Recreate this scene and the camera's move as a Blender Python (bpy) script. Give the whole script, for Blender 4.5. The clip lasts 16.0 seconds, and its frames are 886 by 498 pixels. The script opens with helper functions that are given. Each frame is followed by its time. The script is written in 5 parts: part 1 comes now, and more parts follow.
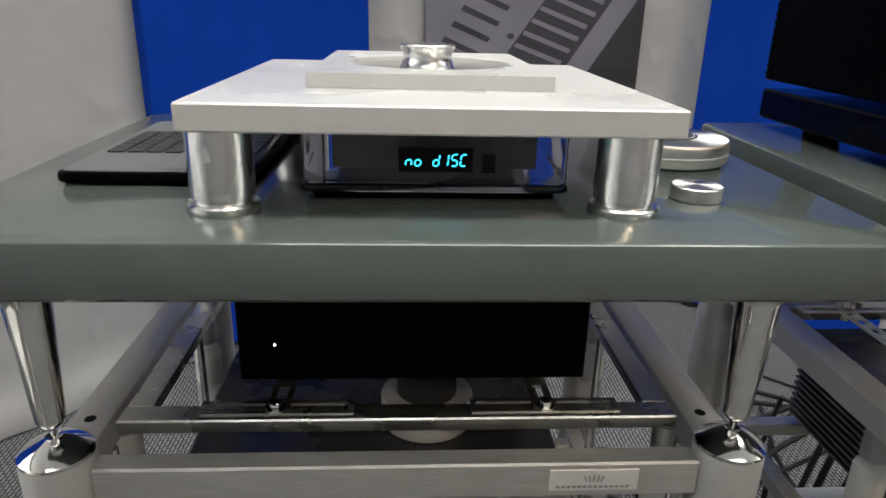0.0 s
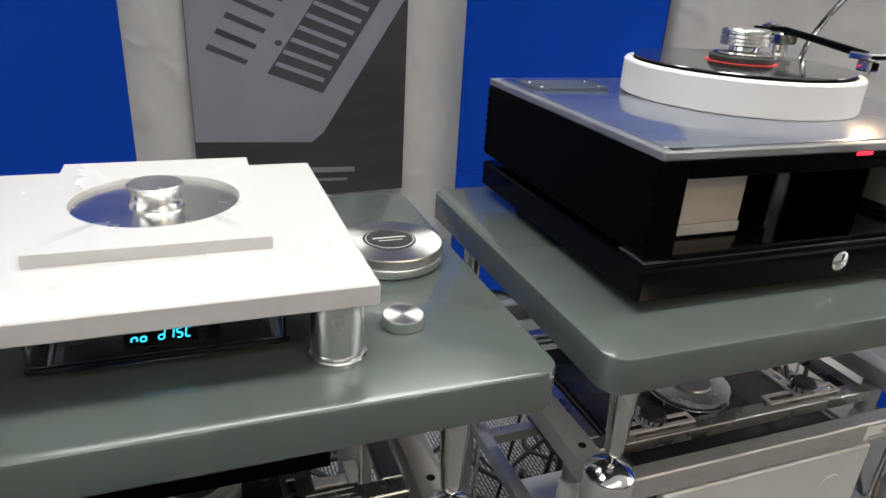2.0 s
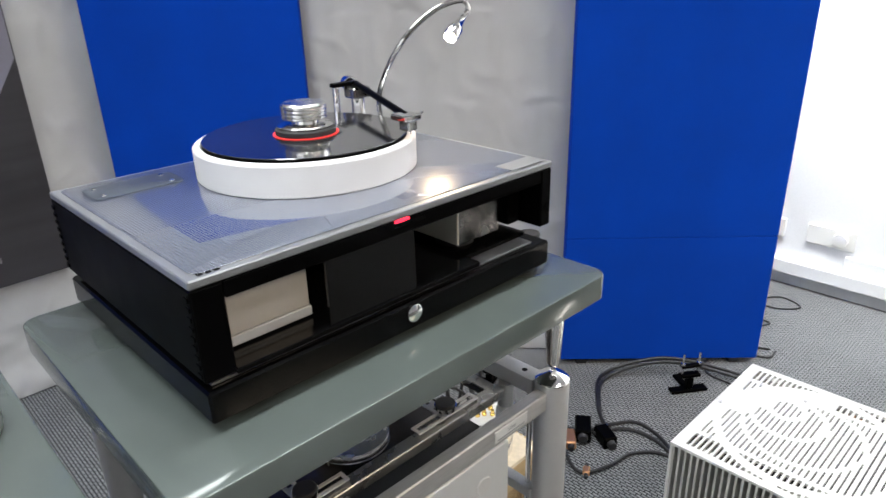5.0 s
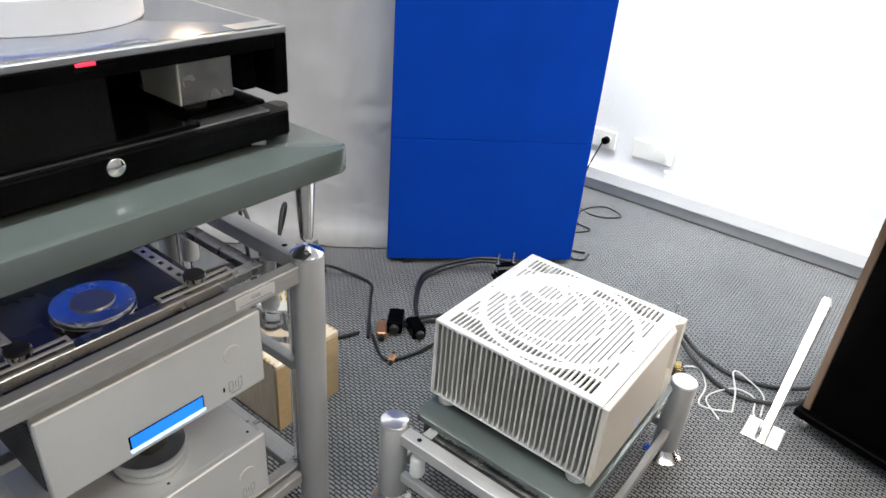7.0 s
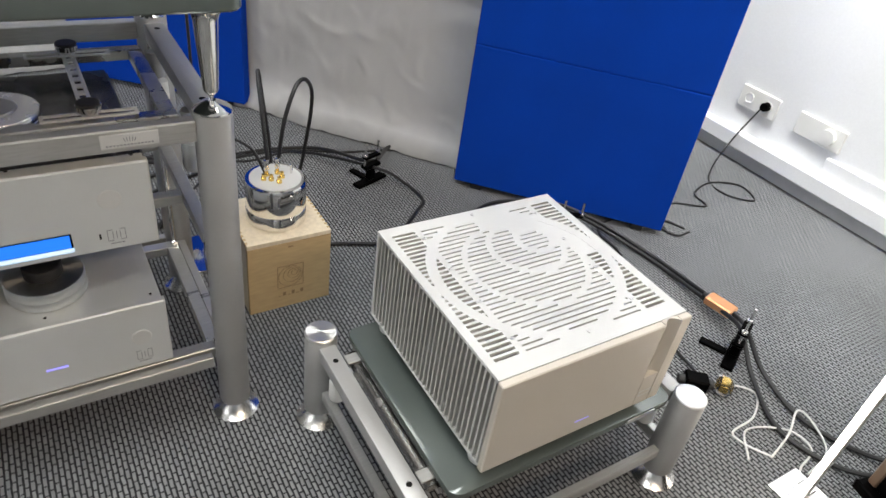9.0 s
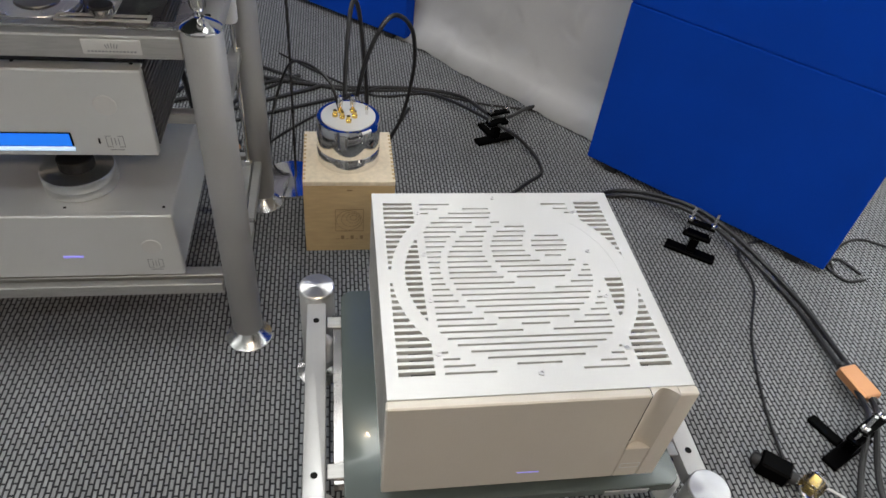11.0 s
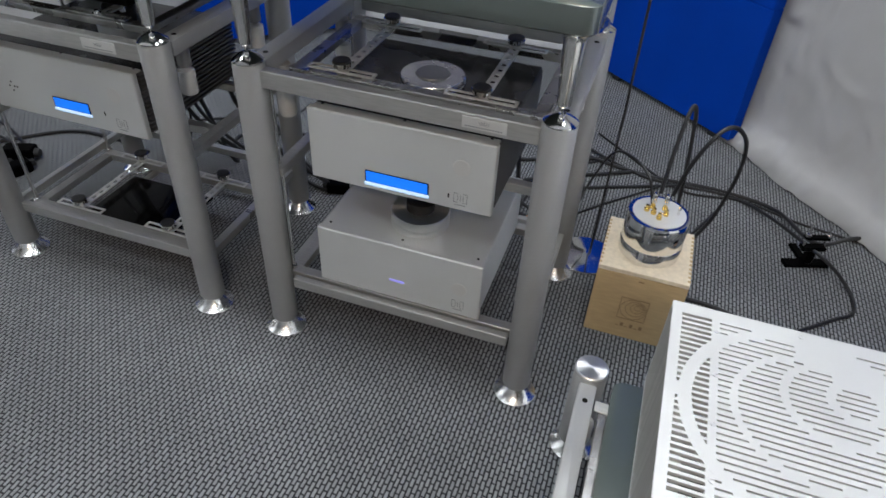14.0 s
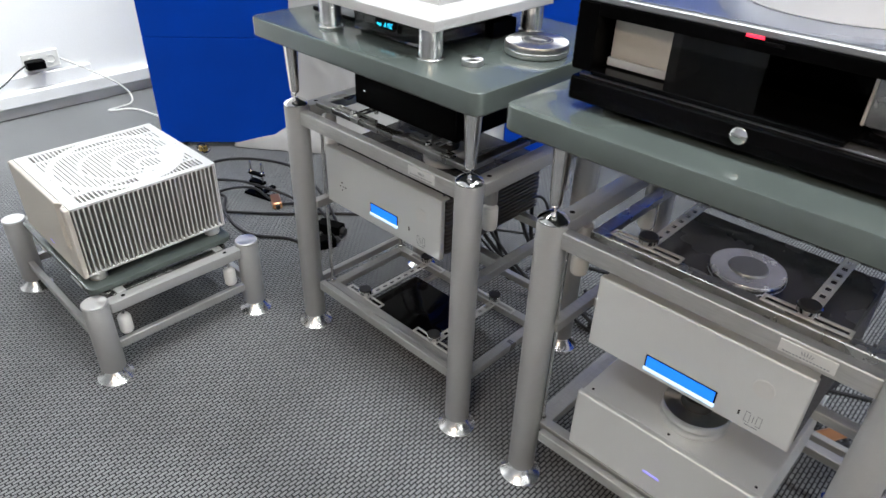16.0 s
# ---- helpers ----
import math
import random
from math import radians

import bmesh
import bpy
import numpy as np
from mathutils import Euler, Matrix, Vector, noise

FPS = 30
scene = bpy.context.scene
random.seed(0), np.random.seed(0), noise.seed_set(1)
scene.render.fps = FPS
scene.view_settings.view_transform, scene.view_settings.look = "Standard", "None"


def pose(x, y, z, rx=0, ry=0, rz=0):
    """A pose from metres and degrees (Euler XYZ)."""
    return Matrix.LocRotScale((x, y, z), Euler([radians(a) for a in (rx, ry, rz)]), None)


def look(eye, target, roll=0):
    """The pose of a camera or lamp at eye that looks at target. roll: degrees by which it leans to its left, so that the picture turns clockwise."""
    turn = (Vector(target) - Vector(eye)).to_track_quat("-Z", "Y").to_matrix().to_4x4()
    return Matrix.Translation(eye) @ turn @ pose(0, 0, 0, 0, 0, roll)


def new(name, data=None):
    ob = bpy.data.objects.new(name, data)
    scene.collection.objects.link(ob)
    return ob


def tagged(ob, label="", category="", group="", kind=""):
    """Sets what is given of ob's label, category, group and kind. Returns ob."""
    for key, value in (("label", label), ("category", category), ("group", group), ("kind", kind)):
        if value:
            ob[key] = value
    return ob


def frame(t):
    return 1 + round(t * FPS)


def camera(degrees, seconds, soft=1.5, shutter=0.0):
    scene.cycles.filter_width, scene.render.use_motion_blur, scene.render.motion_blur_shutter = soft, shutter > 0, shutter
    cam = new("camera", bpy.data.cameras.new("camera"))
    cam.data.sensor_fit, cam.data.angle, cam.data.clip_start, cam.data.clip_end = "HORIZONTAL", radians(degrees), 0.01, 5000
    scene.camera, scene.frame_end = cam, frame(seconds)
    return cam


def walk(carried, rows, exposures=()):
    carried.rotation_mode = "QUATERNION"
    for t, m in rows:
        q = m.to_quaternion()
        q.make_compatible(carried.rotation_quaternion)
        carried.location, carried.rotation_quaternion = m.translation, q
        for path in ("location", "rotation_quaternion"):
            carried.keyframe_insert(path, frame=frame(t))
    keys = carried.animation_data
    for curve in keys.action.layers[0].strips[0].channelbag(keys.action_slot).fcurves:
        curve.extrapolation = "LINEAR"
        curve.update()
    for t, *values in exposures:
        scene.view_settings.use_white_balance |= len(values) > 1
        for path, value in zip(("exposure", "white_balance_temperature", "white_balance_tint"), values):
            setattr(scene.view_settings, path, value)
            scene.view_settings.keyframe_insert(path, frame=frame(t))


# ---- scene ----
cam = camera(67.0, 16.0, 1.5, 0.2)
PATH = [
    (0, (0.015, -0.011, 1.084), (0.134, 1.863, 0.397), 1.5),
    (0.5, (0.018, -0.011, 1.109), (0.278, 1.834, 0.381), 1.0),
    (1, (0.032, -0.019, 1.136), (0.36, 1.802, 0.376), 1.3),
    (1.5, (0.055, -0.04, 1.19), (0.537, 1.76, 0.463), 2.0),
    (2, (0.081, -0.038, 1.276), (0.752, 1.673, 0.487), 3.5),
    (2.5, (0.144, -0.065, 1.296), (0.846, 1.642, 0.527), 2.5),
    (3, (0.203, -0.092, 1.352), (1.003, 1.58, 0.6), 1.5),
    (5.5, (0.292, -0.114, 1.39), (1.704, 1.057, 0.593), -0.7),
    (6, (0.3, -0.159, 1.382), (1.803, 0.87, 0.557), 0.8),
    (6.5, (0.348, -0.245, 1.365), (1.79, 0.798, 0.45), 2.3),
    (7, (0.421, -0.324, 1.332), (1.829, 0.701, 0.35), 4.6),
    (7.5, (0.504, -0.375, 1.307), (1.828, 0.737, 0.302), 4.4),
    (8, (0.618, -0.397, 1.27), (1.916, 0.746, 0.265), 6.2),
    (8.5, (0.733, -0.429, 1.23), (1.924, 0.783, 0.175), 8.2),
    (9, (0.883, -0.51, 1.202), (1.833, 0.802, 0.029), 9.1),
    (9.2, (0.946, -0.554, 1.202), (1.813, 0.816, 0.03), 9.9),
    (11.3, (1.355, -0.482, 1.174), (1.575, 0.931, -0.224), 7.3),
    (11.5, (1.384, -0.49, 1.186), (1.538, 0.903, -0.241), 7.5),
    (12, (1.446, -0.516, 1.179), (1.434, 0.858, -0.274), 6.2),
    (12.5, (1.439, -0.539, 1.185), (1.382, 0.824, -0.278), 6.9),
    (13, (1.39, -0.556, 1.206), (1.281, 0.832, -0.23), 6.8),
    (13.5, (1.305, -0.545, 1.233), (1.01, 0.914, -0.102), 3.6),
    (14, (1.239, -0.528, 1.25), (0.785, 0.95, -0.018), 3.2),
    (14.5, (1.191, -0.513, 1.273), (0.609, 0.975, 0.069), 3.2),
    (15, (1.151, -0.492, 1.301), (0.309, 0.912, 0.152), 2.2),
    (15.5, (1.122, -0.466, 1.314), (0.086, 0.826, 0.194), 0.6),
    (16, (1.109, -0.439, 1.332), (-0.037, 0.792, 0.251), 1.9),
]
walk(cam, [(t, look(eye, target, roll)) for t, eye, target, roll in PATH],
     [(0.0, -0.12, 7100, 10), (1.5, -0.05, 6900, 10), (3.0, -0.04, 7300, 10), (5.5, 0.32, 6500, 10), (6.0, 0.35, 6500, 10), (7.5, 0.25, 6600, 10), (9.0, 0.02, 6800, 10),
      (11.5, -0.38, 6650, 10), (12.5, -0.50, 6500, 10), (13.5, -0.38, 6300, 10), (14.0, -0.24, 6250, 10), (14.5, -0.16, 6450, 10), (15.0, 0.0, 6500, 10), (15.5, 0.10, 6400, 10), (16.0, 0.28, 6500, 10)])

# ---- light: a closed room with white ceiling panels, brighter rows beside the two side walls ----
world = bpy.data.worlds.new("world")
scene.world = world
world.use_nodes = True
world.node_tree.nodes["Background"].inputs[0].default_value = (0.9, 0.95, 1.0, 1)
world.node_tree.nodes["Background"].inputs[1].default_value = 0.05


def area_lamp(name, x, y, z, sx, sy, watts, colour, rx=0, ry=0, spread=130):
    data = bpy.data.lights.new(name, "AREA")
    data.shape, data.size, data.size_y = "RECTANGLE", sx, sy
    data.energy, data.color, data.spread = watts, colour, radians(spread)
    lamp = new(name, data)
    lamp.matrix_world = pose(x, y, z, rx, ry)
    return lamp


CEIL = 2.75
COOL, WARM = (0.945, 0.98, 1.0), (1.0, 0.80, 0.60)
area_lamp("ceiling_lamp", 0.4, -1.0, CEIL - 0.03, 2.4, 0.35, 11, COOL, 0, 0, 120)
area_lamp("ceiling_lamp", 0.5, 0.35, CEIL - 0.03, 2.6, 0.35, 24, COOL, 0, 0, 110)
area_lamp("ceiling_lamp", 0.5, 1.5, CEIL - 0.03, 2.0, 0.35, 17, COOL, 0, 0, 130)
area_lamp("wall_washer", 2.75, 0.3, CEIL - 0.03, 0.25, 2.6, 92, COOL, 0, -30, 100)
area_lamp("wall_washer", -1.95, 0.1, CEIL - 0.03, 0.25, 2.6, 78, COOL, 0, 30, 100)
area_lamp("spot_row", 1.6, -2.2, CEIL - 0.04, 1.2, 0.2, 20, WARM, 30)

# ---- materials ----


def material(name, colour, rough=0.5, metal=0.0, vary=0.12, scale=6.0, grain=0.0, grain_scale=400.0, bump=0.0,
             rough_vary=0.1, stretch=(1, 1, 1), coat=0.0, island=0.0, spec=0.5, spun=0.0):
    """A principled material with stains at one scale and grain at a finer one."""
    m = bpy.data.materials.new(name)
    m.use_nodes = True
    nt = m.node_tree
    N, L = nt.nodes, nt.links
    p = N["Principled BSDF"]
    tc = N.new("ShaderNodeTexCoord")
    mp = N.new("ShaderNodeMapping")
    mp.inputs["Scale"].default_value = stretch
    L.new(tc.outputs["Object"], mp.inputs["Vector"])
    big = N.new("ShaderNodeTexNoise")
    big.inputs["Scale"].default_value = scale
    big.inputs["Detail"].default_value = 5
    L.new(mp.outputs[0], big.inputs["Vector"])
    fine = N.new("ShaderNodeTexNoise")
    fine.inputs["Scale"].default_value = grain_scale
    fine.inputs["Detail"].default_value = 3
    L.new(mp.outputs[0], fine.inputs["Vector"])
    ramp = N.new("ShaderNodeMapRange")
    ramp.inputs["From Min"].default_value, ramp.inputs["From Max"].default_value = 0.3, 0.7
    ramp.inputs["To Min"].default_value, ramp.inputs["To Max"].default_value = 1 - vary, 1 + vary
    L.new(big.outputs["Fac"], ramp.inputs["Value"])
    ramp2 = N.new("ShaderNodeMapRange")
    ramp2.inputs["From Min"].default_value, ramp2.inputs["From Max"].default_value = 0.3, 0.7
    ramp2.inputs["To Min"].default_value, ramp2.inputs["To Max"].default_value = 1 - grain, 1 + grain
    L.new(fine.outputs["Fac"], ramp2.inputs["Value"])
    mul = N.new("ShaderNodeMath")
    mul.operation = "MULTIPLY"
    L.new(ramp.outputs[0], mul.inputs[0])
    L.new(ramp2.outputs[0], mul.inputs[1])
    last = mul
    if island:
        info = N.new("ShaderNodeObjectInfo")
        r3 = N.new("ShaderNodeMapRange")
        r3.inputs["To Min"].default_value, r3.inputs["To Max"].default_value = 1 - island, 1 + island
        L.new(info.outputs["Random"], r3.inputs["Value"])
        last = N.new("ShaderNodeMath")
        last.operation = "MULTIPLY"
        L.new(mul.outputs[0], last.inputs[0])
        L.new(r3.outputs[0], last.inputs[1])
    mix = N.new("ShaderNodeVectorMath")
    mix.operation = "SCALE"
    mix.inputs[0].default_value = colour
    L.new(last.outputs[0], mix.inputs["Scale"])
    L.new(mix.outputs[0], p.inputs["Base Color"])
    rr = N.new("ShaderNodeMapRange")
    rr.inputs["From Min"].default_value, rr.inputs["From Max"].default_value = 0.3, 0.7
    rr.inputs["To Min"].default_value, rr.inputs["To Max"].default_value = max(0.02, rough - rough_vary), min(1, rough + rough_vary)
    L.new(big.outputs["Fac"], rr.inputs["Value"])
    L.new(rr.outputs[0], p.inputs["Roughness"])
    p.inputs["Metallic"].default_value = metal
    p.inputs["Coat Weight"].default_value = coat
    p.inputs["Specular IOR Level"].default_value = spec
    if spun:
        p.inputs["Anisotropic"].default_value = spun
        tan = N.new("ShaderNodeTangent")
        tan.direction_type, tan.axis = "RADIAL", "Z"
        L.new(tan.outputs[0], p.inputs["Tangent"])
    if bump:
        b = N.new("ShaderNodeBump")
        b.inputs["Strength"].default_value = bump
        b.inputs["Distance"].default_value = 0.002
        L.new(fine.outputs["Fac"], b.inputs["Height"])
        L.new(b.outputs[0], p.inputs["Normal"])
    return m


def glowing(name, colour, strength):
    m = bpy.data.materials.new(name)
    m.use_nodes = True
    p = m.node_tree.nodes["Principled BSDF"]
    p.inputs["Base Color"].default_value = (*colour, 1)
    p.inputs["Emission Color"].default_value = (*colour, 1)
    p.inputs["Emission Strength"].default_value = strength
    return m


def clear(name, colour, rough=0.02, ior=1.45):
    m = bpy.data.materials.new(name)
    m.use_nodes = True
    p = m.node_tree.nodes["Principled BSDF"]
    p.inputs["Base Color"].default_value = (*colour, 1)
    p.inputs["Transmission Weight"].default_value = 1
    p.inputs["Roughness"].default_value = rough
    p.inputs["IOR"].default_value = ior
    return m


def carpet_material():
    """Woven carpet: short pale loops in staggered rows on a charcoal ground, with worn patches."""
    m = bpy.data.materials.new("woven_carpet")
    m.use_nodes = True
    N, L = m.node_tree.nodes, m.node_tree.links
    p = N["Principled BSDF"]
    tc = N.new("ShaderNodeTexCoord")
    mp = N.new("ShaderNodeMapping")
    mp.inputs["Rotation"].default_value = (0, 0, radians(90))
    L.new(tc.outputs["Object"], mp.inputs["Vector"])
    wob = N.new("ShaderNodeTexNoise")
    wob.inputs["Scale"].default_value = 60
    L.new(mp.outputs[0], wob.inputs["Vector"])
    add = N.new("ShaderNodeVectorMath")
    add.operation = "MULTIPLY_ADD"
    add.inputs[1].default_value = (0.003, 0.003, 0)
    L.new(wob.outputs["Color"], add.inputs[0])
    L.new(mp.outputs[0], add.inputs[2])
    br = N.new("ShaderNodeTexBrick")
    br.offset = 0.5
    br.inputs["Scale"].default_value = 1.0
    br.inputs["Brick Width"].default_value = 0.0225
    br.inputs["Row Height"].default_value = 0.0098
    br.inputs["Mortar Size"].default_value = 0.0026
    br.inputs["Mortar Smooth"].default_value = 0.5
    br.inputs["Color1"].default_value = (0.255, 0.264, 0.268, 1)
    br.inputs["Color2"].default_value = (0.205, 0.212, 0.218, 1)
    br.inputs["Mortar"].default_value = (0.020, 0.021, 0.024, 1)
    L.new(add.outputs[0], br.inputs["Vector"])
    big = N.new("ShaderNodeTexNoise")
    big.inputs["Scale"].default_value = 2.2
    big.inputs["Detail"].default_value = 6
    L.new(tc.outputs["Object"], big.inputs["Vector"])
    fine = N.new("ShaderNodeTexNoise")
    fine.inputs["Scale"].default_value = 900
    L.new(tc.outputs["Object"], fine.inputs["Vector"])
    r1 = N.new("ShaderNodeMapRange")
    r1.inputs["From Min"].default_value, r1.inputs["From Max"].default_value = 0.3, 0.7
    r1.inputs["To Min"].default_value, r1.inputs["To Max"].default_value = 0.8, 1.15
    L.new(big.outputs["Fac"], r1.inputs["Value"])
    r2 = N.new("ShaderNodeMapRange")
    r2.inputs["To Min"].default_value, r2.inputs["To Max"].default_value = 0.7, 1.3
    L.new(fine.outputs["Fac"], r2.inputs["Value"])
    mu = N.new("ShaderNodeMath")
    mu.operation = "MULTIPLY"
    L.new(r1.outputs[0], mu.inputs[0])
    L.new(r2.outputs[0], mu.inputs[1])
    sc = N.new("ShaderNodeVectorMath")
    sc.operation = "SCALE"
    L.new(br.outputs["Color"], sc.inputs[0])
    L.new(mu.outputs[0], sc.inputs["Scale"])
    L.new(sc.outputs[0], p.inputs["Base Color"])
    p.inputs["Roughness"].default_value = 0.92
    p.inputs["Sheen Weight"].default_value = 0.30
    p.inputs["Sheen Roughness"].default_value = 0.45
    p.inputs["Specular IOR Level"].default_value = 0.2
    b = N.new("ShaderNodeBump")
    b.inputs["Strength"].default_value = 0.7
    b.inputs["Distance"].default_value = 0.003
    b.invert = True
    L.new(br.outputs["Fac"], b.inputs["Height"])
    L.new(b.outputs[0], p.inputs["Normal"])
    return m


def mesh_weave(name, dark, light, size, rough=0.3):
    """A fine diagonal weave, for the turntable's top."""
    m = bpy.data.materials.new(name)
    m.use_nodes = True
    N, L = m.node_tree.nodes, m.node_tree.links
    p = N["Principled BSDF"]
    tc = N.new("ShaderNodeTexCoord")
    w = N.new("ShaderNodeTexChecker")
    w.inputs["Scale"].default_value = 1 / size
    w.inputs["Color1"].default_value = (*dark, 1)
    w.inputs["Color2"].default_value = (*light, 1)
    mp = N.new("ShaderNodeMapping")
    mp.inputs["Rotation"].default_value = (0, 0, radians(45))
    L.new(tc.outputs["Object"], mp.inputs["Vector"])
    L.new(mp.outputs[0], w.inputs["Vector"])
    L.new(w.outputs["Color"], p.inputs["Base Color"])
    p.inputs["Roughness"].default_value = rough
    p.inputs["Coat Weight"].default_value = 1.0
    p.inputs["Coat Roughness"].default_value = 0.03
    p.inputs["Coat IOR"].default_value = 3.6
    return m


CARPET = carpet_material()
WHITE_WALL = material("white_wall_paint", (0.82, 0.83, 0.84), 0.75, vary=0.03, scale=1.5, grain=0.02, bump=0.1, grain_scale=150)
CEILING = material("ceiling_tile", (0.8, 0.8, 0.79), 0.9, vary=0.04, grain=0.05, grain_scale=90)
FABRIC = material("white_drape_cloth", (0.50, 0.497, 0.487), 0.95, vary=0.06, scale=3, grain=0.03, grain_scale=500, spec=0.1)
_N, _L = FABRIC.node_tree.nodes, FABRIC.node_tree.links
_tc = _N.new("ShaderNodeTexCoord")
_cr = _N.new("ShaderNodeTexNoise")
_cr.noise_type = "RIDGED_MULTIFRACTAL"
_cr.inputs["Scale"].default_value, _cr.inputs["Detail"].default_value, _cr.inputs["Distortion"].default_value = 9.0, 6, 0.5
_bp = _N.new("ShaderNodeBump")
_bp.inputs["Strength"].default_value, _bp.inputs["Distance"].default_value = 0.8, 0.014
_L.new(_tc.outputs["Object"], _cr.inputs["Vector"])
_L.new(_cr.outputs["Fac"], _bp.inputs["Height"])
_L.new(_bp.outputs[0], _N["Principled BSDF"].inputs["Normal"])
BLUE = material("royal_blue_felt", (0.002, 0.050, 0.40), 0.95, spec=0.08, vary=0.07, scale=4, grain=0.10, grain_scale=600, bump=0.4)
SKIRT = material("grey_skirting", (0.60, 0.61, 0.63), 0.6, vary=0.08)
SHELF = material("grey_green_lacquer", (0.098, 0.118, 0.110), 0.17, metal=0.25, vary=0.06, scale=9, grain=0.06, grain_scale=1500, rough_vary=0.05, coat=0.3)
SATIN = material("satin_aluminium", (0.44, 0.44, 0.43), 0.42, metal=0.45, vary=0.05, scale=8, grain=0.05, grain_scale=900, bump=0.05)
RAIL = material("brushed_rail", (0.44, 0.44, 0.425), 0.36, metal=0.6, vary=0.06, scale=12, grain=0.08, grain_scale=300, stretch=(0.1, 1, 1))
CHROME = material("polished_chrome", (0.80, 0.79, 0.77), 0.10, metal=1.0, vary=0.04, rough_vary=0.05)
FRAME = material("frame_steel", (0.46, 0.455, 0.44), 0.28, metal=0.97, vary=0.06, scale=12, grain=0.06, grain_scale=300)
TURNED = material("turned_aluminium", (0.72, 0.72, 0.71), 0.36, metal=1.0, vary=0.05, scale=30, rough_vary=0.04, spun=0.93)
LATHED = material("polished_turned_steel", (0.78, 0.775, 0.76), 0.24, metal=1.0, vary=0.05, scale=30, rough_vary=0.05)
SILVER = material("bead_blasted_silver", (0.68, 0.68, 0.66), 0.5, metal=0.35, vary=0.035, scale=5, grain=0.04, grain_scale=1200, bump=0.05)
# silver aluminium with the warm light on it mixed into the base colour
WARM_LIT = material("champagne_anodised", (0.62, 0.575, 0.50), 0.48, metal=0.30, vary=0.03, scale=5, grain=0.04, grain_scale=1200, bump=0.05)
PREGREY = material("grey_anodised_plate", (0.67, 0.685, 0.675), 0.45, metal=0.35, vary=0.04, scale=5, grain=0.04, grain_scale=1400, bump=0.04)
DARKCASE = material("dark_anodised_case", (0.05, 0.05, 0.052), 0.24, metal=0.3, vary=0.1, grain=0.08)
FIN = material("heatsink_fin", (0.56, 0.55, 0.52), 0.5, metal=0.4, vary=0.05, island=0.08)
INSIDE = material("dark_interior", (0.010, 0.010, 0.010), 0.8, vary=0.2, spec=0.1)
BLACK = material("black_gloss_lacquer", (0.002, 0.002, 0.0022), 0.13, vary=0.15, grain=0.1, spec=0.09)
BLACK_SATIN = material("black_satin", (0.0015, 0.0015, 0.0016), 0.34, vary=0.15, grain=0.15, spec=0.02)
RUBBER = material("black_rubber", (0.016, 0.016, 0.017), 0.6, vary=0.2, grain=0.2)
CABLE = material("black_cable_sheath", (0.014, 0.014, 0.015), 0.45, vary=0.2)
WHITE_PL = material("white_plastic", (0.80, 0.80, 0.77), 0.4, vary=0.04)
WHITE_LQ = material("white_lacquered_plate", (0.53, 0.53, 0.525), 0.30, vary=0.025, scale=4, grain=0.015)
PLATTER = material("white_acrylic_ring", (0.58, 0.58, 0.59), 0.38, vary=0.03)
VINYL = material("black_vinyl", (0.010, 0.010, 0.012), 0.14, vary=0.15, scale=3, spun=0.5, spec=0.9, coat=1.0)
VINYL.node_tree.nodes["Principled BSDF"].inputs["Coat IOR"].default_value = 1.9
VINYL.node_tree.nodes["Principled BSDF"].inputs["Coat Roughness"].default_value = 0.08
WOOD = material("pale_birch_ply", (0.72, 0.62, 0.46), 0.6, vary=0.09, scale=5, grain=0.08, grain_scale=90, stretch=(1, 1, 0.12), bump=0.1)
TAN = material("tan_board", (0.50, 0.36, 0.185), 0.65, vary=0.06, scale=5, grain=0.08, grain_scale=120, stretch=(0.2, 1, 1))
WOOD_MARK = material("burnt_mark", (0.27, 0.18, 0.085), 0.7, vary=0.1)
WALNUT = material("brown_wood_edge", (0.15, 0.095, 0.06), 0.4, vary=0.2, scale=20, stretch=(1, 1, 0.1))
COPPER = material("brushed_copper", (0.72, 0.36, 0.18), 0.35, metal=0.9, vary=0.1)
GOLD = material("gold_plated_plug", (0.85, 0.60, 0.18), 0.22, metal=1.0, vary=0.06)
BRONZE = material("smoked_chrome", (0.34, 0.33, 0.32), 0.2, metal=1.0, vary=0.12, scale=20)
PRINT_GREY = material("poster_lilac_grey", (0.215, 0.205, 0.25), 0.65, vary=0.10, scale=2.5, grain=0.04)
PRINT_DARK = material("poster_dark", (0.032, 0.030, 0.033), 0.6, vary=0.3, scale=3, stretch=(0.3, 1, 6))
PRINT_INK = material("poster_ink", (0.05, 0.046, 0.058), 0.6, vary=0.2, scale=9)
PRINT_PALE = material("poster_lettering", (0.20, 0.195, 0.205), 0.6, vary=0.05)
PANE = clear("dark_window_glass", (0.03, 0.032, 0.035), 0.03)
WEAVE = mesh_weave("dark_blue_metal_weave", (0.015, 0.022, 0.042), (0.16, 0.18, 0.24), 0.0026, 0.30)
GREYTRIM = material("grey_metal_trim", (0.30, 0.31, 0.32), 0.35, metal=0.7, vary=0.06)
LCD = glowing("blue_lcd", (0.008, 0.17, 0.80), 0.95)
LCD_PALE = glowing("pale_lcd_edge", (0.55, 0.75, 1.0), 0.9)
CYAN = glowing("cyan_segment", (0.02, 0.62, 0.95), 2.0)
RED = glowing("red_diode", (1.0, 0.02, 0.05), 2.2)
REDRING = glowing("red_glow_ring", (0.75, 0.03, 0.025), 0.22)
WHITELED = glowing("white_diode", (0.9, 0.95, 1.0), 5.0)
VIOLET = glowing("violet_diode", (0.30, 0.28, 1.0), 0.8)
